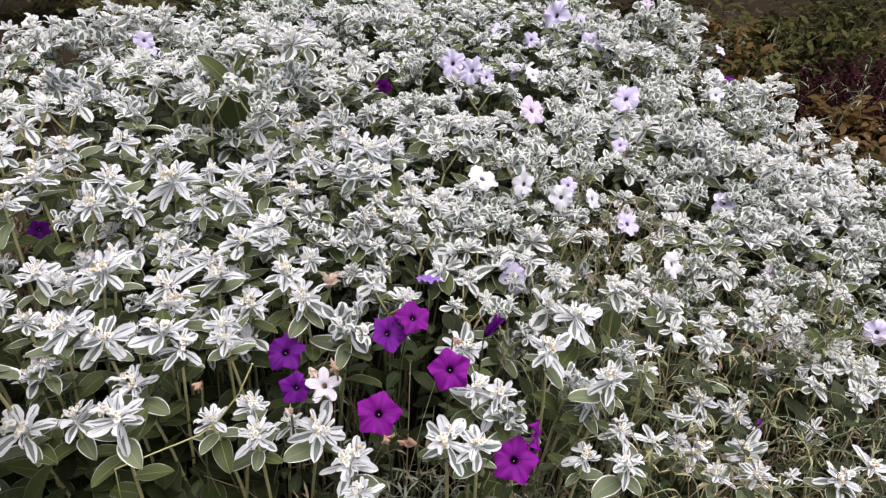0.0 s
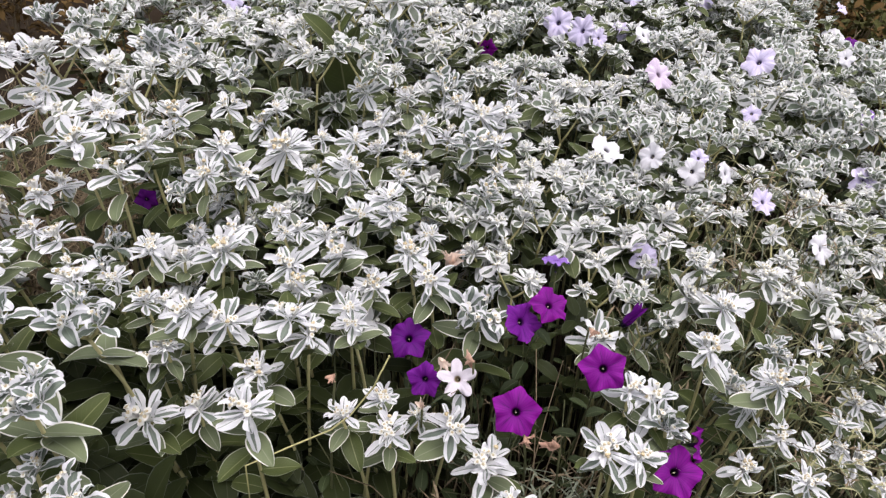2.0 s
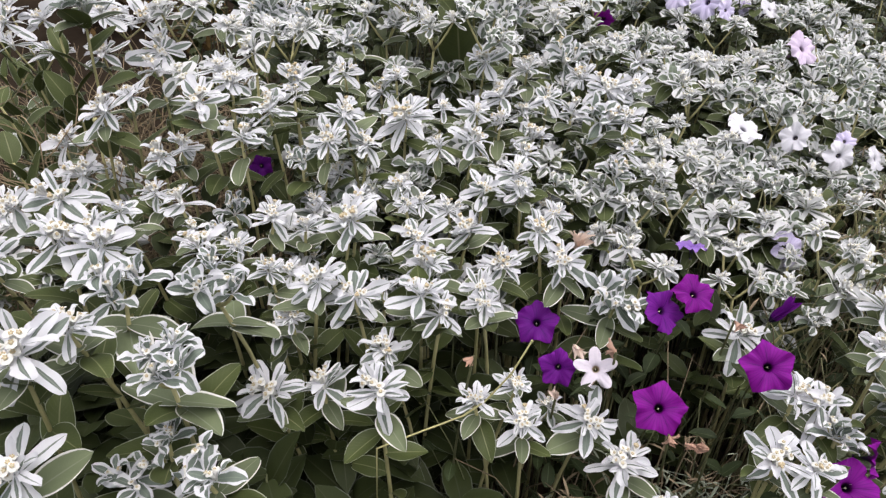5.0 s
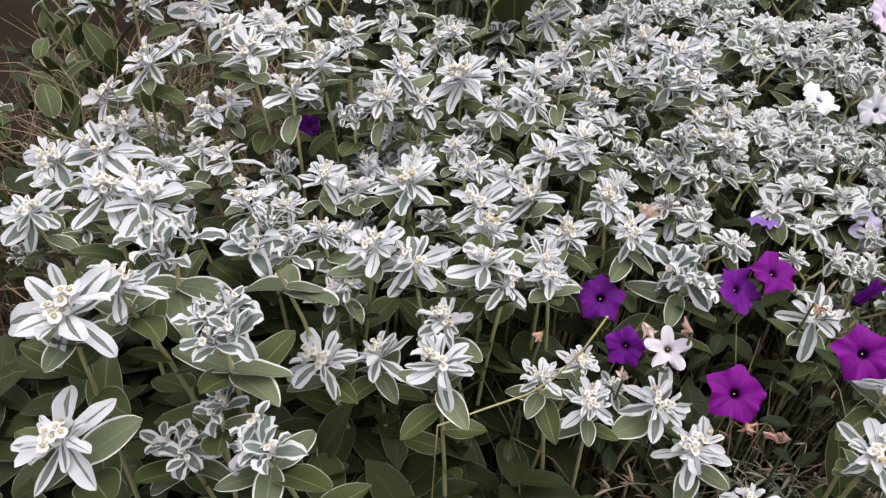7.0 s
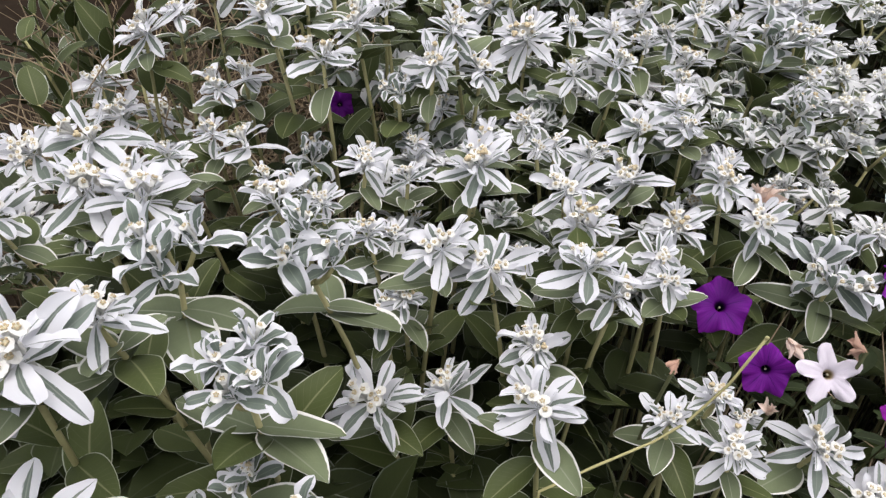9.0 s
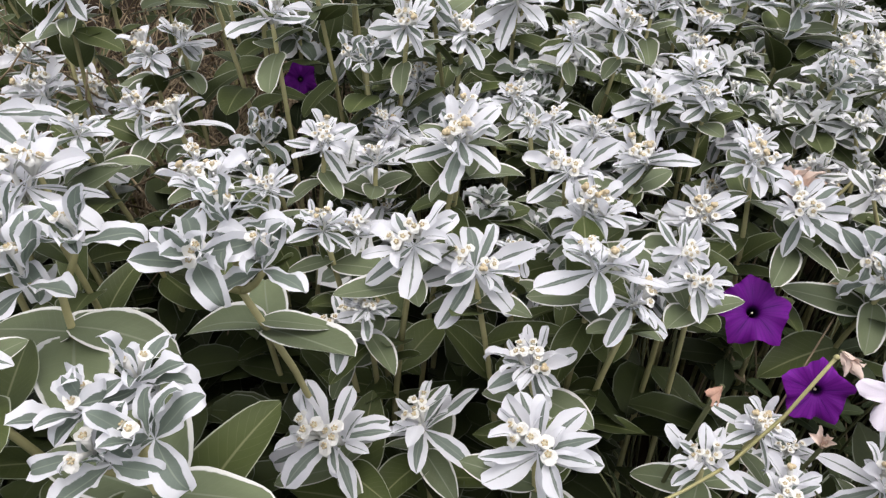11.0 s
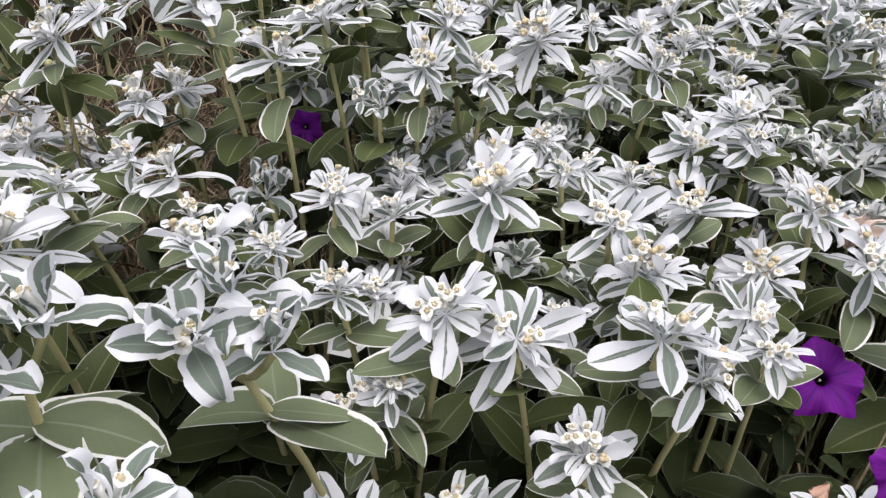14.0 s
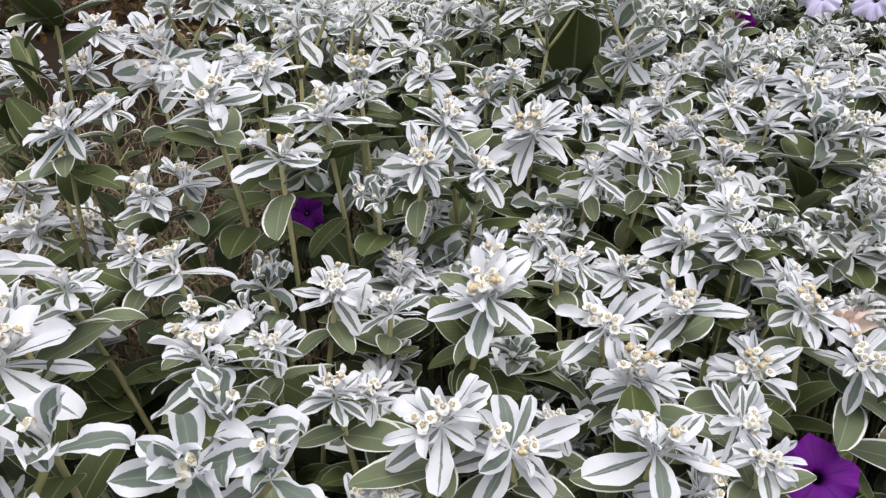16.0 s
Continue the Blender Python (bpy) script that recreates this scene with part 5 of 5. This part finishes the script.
plant(-0.950, 2.305, 0.711, 0.093, "w", False)
plant(-0.893, 2.315, 0.757, 0.082, "w", False)
plant(-0.803, 2.326, 0.708, 0.086, "w", False)
plant(-0.566, 2.385, 0.758, 0.071, "w", False)
plant(-0.476, 2.412, 0.796, 0.071, "g", False)
plant(1.277, 2.446, 0.559, 0.057, "g", False)
plant(-0.248, 2.488, 0.751, 0.100, "g", False)
plant(1.098, 2.499, 0.582, 0.087, "g", False)
plant(-0.135, 2.527, 0.800, 0.067, "w", False)
plant(0.049, 2.577, 0.725, 0.081, "w", False)
plant(0.125, 2.588, 0.798, 0.068, "w", False)
plant(0.826, 2.640, 0.652, 0.083, "g", False)
plant(0.618, 2.651, 0.740, 0.081, "g", False)
plant(0.932, 2.670, 0.609, 0.085, "g", False)
plant(0.975, 2.798, 0.777, 0.088, "w", False)
plant(0.879, 2.832, 0.796, 0.088, "g", False)
plant(0.725, 3.164, 0.713, 0.096, "w", False)
plant(1.149, 3.203, 0.604, 0.073, "g", False)

# ---- petunias among them ----
petunia(-0.197, 0.857, 0.579, 0.033, "violet", -95, 55)
petunia(-0.166, 0.776, 0.577, 0.026, "violet", -100, 25)
petunia(-0.123, 0.762, 0.597, 0.027, "star", -100, 45)
petunia(-0.039, 0.871, 0.615, 0.032, "violet")
petunia(-0.003, 0.885, 0.638, 0.030, "magenta")
petunia(0.050, 0.733, 0.661, 0.031, "magenta", -100, 40)
petunia(-0.044, 0.745, 0.566, 0.035, "magenta", -95, 50)
petunia(0.142, 0.666, 0.571, 0.034, "magenta", -95, 55)
petunia(0.174, 0.698, 0.584, 0.024, "magenta", -20, 15)
petunia(-0.121, 1.780, 0.735, 0.027, "magenta", -100, -15)
petunia(1.157, 2.666, 0.592, 0.031, "violet")
petunia(1.253, 2.598, 0.585, 0.031, "violet")
petunia(0.635, 0.944, 0.401, 0.014, "violet")
petunia(0.021, 1.058, 0.604, 0.024, "mauve", 100, 70)
petunia(0.178, 1.116, 0.586, 0.031, "lilac")
petunia(0.511, 1.205, 0.581, 0.030, "white")
petunia(0.123, 1.330, 0.689, 0.035, "white")
petunia(0.205, 1.323, 0.684, 0.028, "white", -140, 30)
petunia(0.293, 1.335, 0.653, 0.028, "white")
petunia(0.315, 1.387, 0.660, 0.021, "lilac")
petunia(0.371, 1.375, 0.637, 0.025, "white", -40, 30)
petunia(0.457, 1.368, 0.586, 0.030, "lilac")
petunia(0.773, 1.609, 0.541, 0.036, "lilac")
petunia(0.234, 1.508, 0.785, 0.036, "pink")
petunia(0.481, 1.668, 0.781, 0.038, "lilac")
petunia(0.060, 1.986, 0.758, 0.042, "lilac")
petunia(0.108, 1.857, 0.774, 0.041, "lilac")
petunia(0.151, 1.831, 0.765, 0.025, "lilac")
petunia(0.265, 2.152, 0.708, 0.036, "lilac")
petunia(0.311, 2.081, 0.718, 0.032, "white")
petunia(-0.428, 2.408, 0.734, 0.045, "lilac")
petunia(-0.887, 2.186, 0.711, 0.033, "lilac")
petunia(-0.806, 2.022, 0.721, 0.027, "lilac")
petunia(-0.473, 1.625, 0.803, 0.020, "lilac")
petunia(0.473, 2.810, 0.768, 0.066, "lilac")
petunia(0.250, 2.588, 0.737, 0.041, "lilac")
petunia(0.360, 2.591, 0.714, 0.033, "lilac")
petunia(0.584, 2.827, 0.749, 0.033, "lilac")
petunia(0.580, 2.582, 0.715, 0.048, "lilac")
petunia(0.465, 1.581, 0.691, 0.021, "lilac")
petunia(0.851, 1.834, 0.613, 0.028, "mauve")
petunia(1.101, 2.684, 0.614, 0.043, "white")
petunia(0.896, 2.130, 0.681, 0.027, "white")
petunia(1.117, 2.729, 0.698, 0.027, "lilac")
petunia(0.826, 1.393, 0.464, 0.028, "pink")
petunia(1.066, 1.309, 0.377, 0.032, "lilac")
petunia(0.832, 2.852, 0.834, 0.029, "pink")

# ---- green shoots, stalks and spent flowers ----
GREEN = "leafy green spurge shoot with pale leaf margins"
plant(-1.000, 1.190, 0.850, 0.055, "g")
green_plant(-1.110, 1.258, 0.760, 0.095, 12, GREEN)
green_plant(-1.250, 1.330, 0.640, 0.090, 14, GREEN)
green_plant(-1.400, 1.420, 0.600, 0.090, 14, GREEN)
green_plant(-1.330, 1.150, 0.520, 0.090, 12, GREEN)
green_plant(-1.180, 1.020, 0.440, 0.085, 12, GREEN)
green_plant(-1.550, 1.600, 0.620, 0.090, 14, GREEN)
green_plant(-1.480, 1.250, 0.500, 0.090, 12, GREEN)
green_plant(-1.080, 1.030, 0.620, 0.100, 11, GREEN)
green_plant(-1.010, 1.010, 0.570, 0.110, 9, GREEN)
green_plant(-1.200, 1.170, 0.650, 0.105, 11, GREEN)
green_plant(-1.160, 0.960, 0.560, 0.110, 9, GREEN)
green_plant(-0.410, 1.440, 0.865, 0.120, 16, GREEN)
petunia(-0.657, 1.064, 0.650, 0.020, "violet", -60, 20)
bent_stalk([(-0.345, 0.605, -0.01), (-0.350, 0.600, 0.45), (-0.348, 0.600, 0.590), (-0.310, 0.632, 0.588), (-0.267, 0.665, 0.588), (-0.245, 0.675, 0.605), (-0.220, 0.690, 0.638), (-0.203, 0.700, 0.679)], 0.0011, "bent bare yellow-green stalk without leaves")
bare_stalk((-0.80, 0.90, -0.01), (-0.86, 0.95, 0.55), (-0.93, 1.06, 0.70), 0.0032, "leaning bare yellow-green stalk without leaves")
wilted(-0.104, 0.762, 0.627, 0.016, "withered orange-brown petunia hanging on its stem")
wilted(-0.150, 0.800, 0.598, 0.020, "withered pale orange-pink petunia on its stem", beige_mat)
wilted(-0.165, 0.740, 0.560, 0.013, "withered pale orange-pink petunia on its stem", beige_mat, True)
wilted(-0.033, 0.717, 0.554, 0.017, "withered orange-brown petunia hanging on its stem")
wilted(0.013, 0.711, 0.547, 0.022, "withered orange-brown petunia hanging on its stem")
wilted(-0.262, 0.680, 0.664, 0.012, "small withered pink petunia on a thin bare stem")
wilted(-0.150, 1.000, 0.605, 0.038, "withered beige-pink petunia standing on its stem", beige_mat, True)
wilted(0.062, 0.905, 0.588, 0.016, "withered brown petunia on its stem")
furled_bud(0.115, 0.931, 0.575, 0.050)
green_plant(0.280, 1.263, 0.620, 0.075, 10, GREEN)
green_plant(0.860, 1.180, 0.500, 0.075, 8, GREEN)
green_plant(0.920, 1.330, 0.520, 0.070, 8, GREEN)
green_plant(0.130, 0.720, 0.600, 0.085, 9, GREEN)
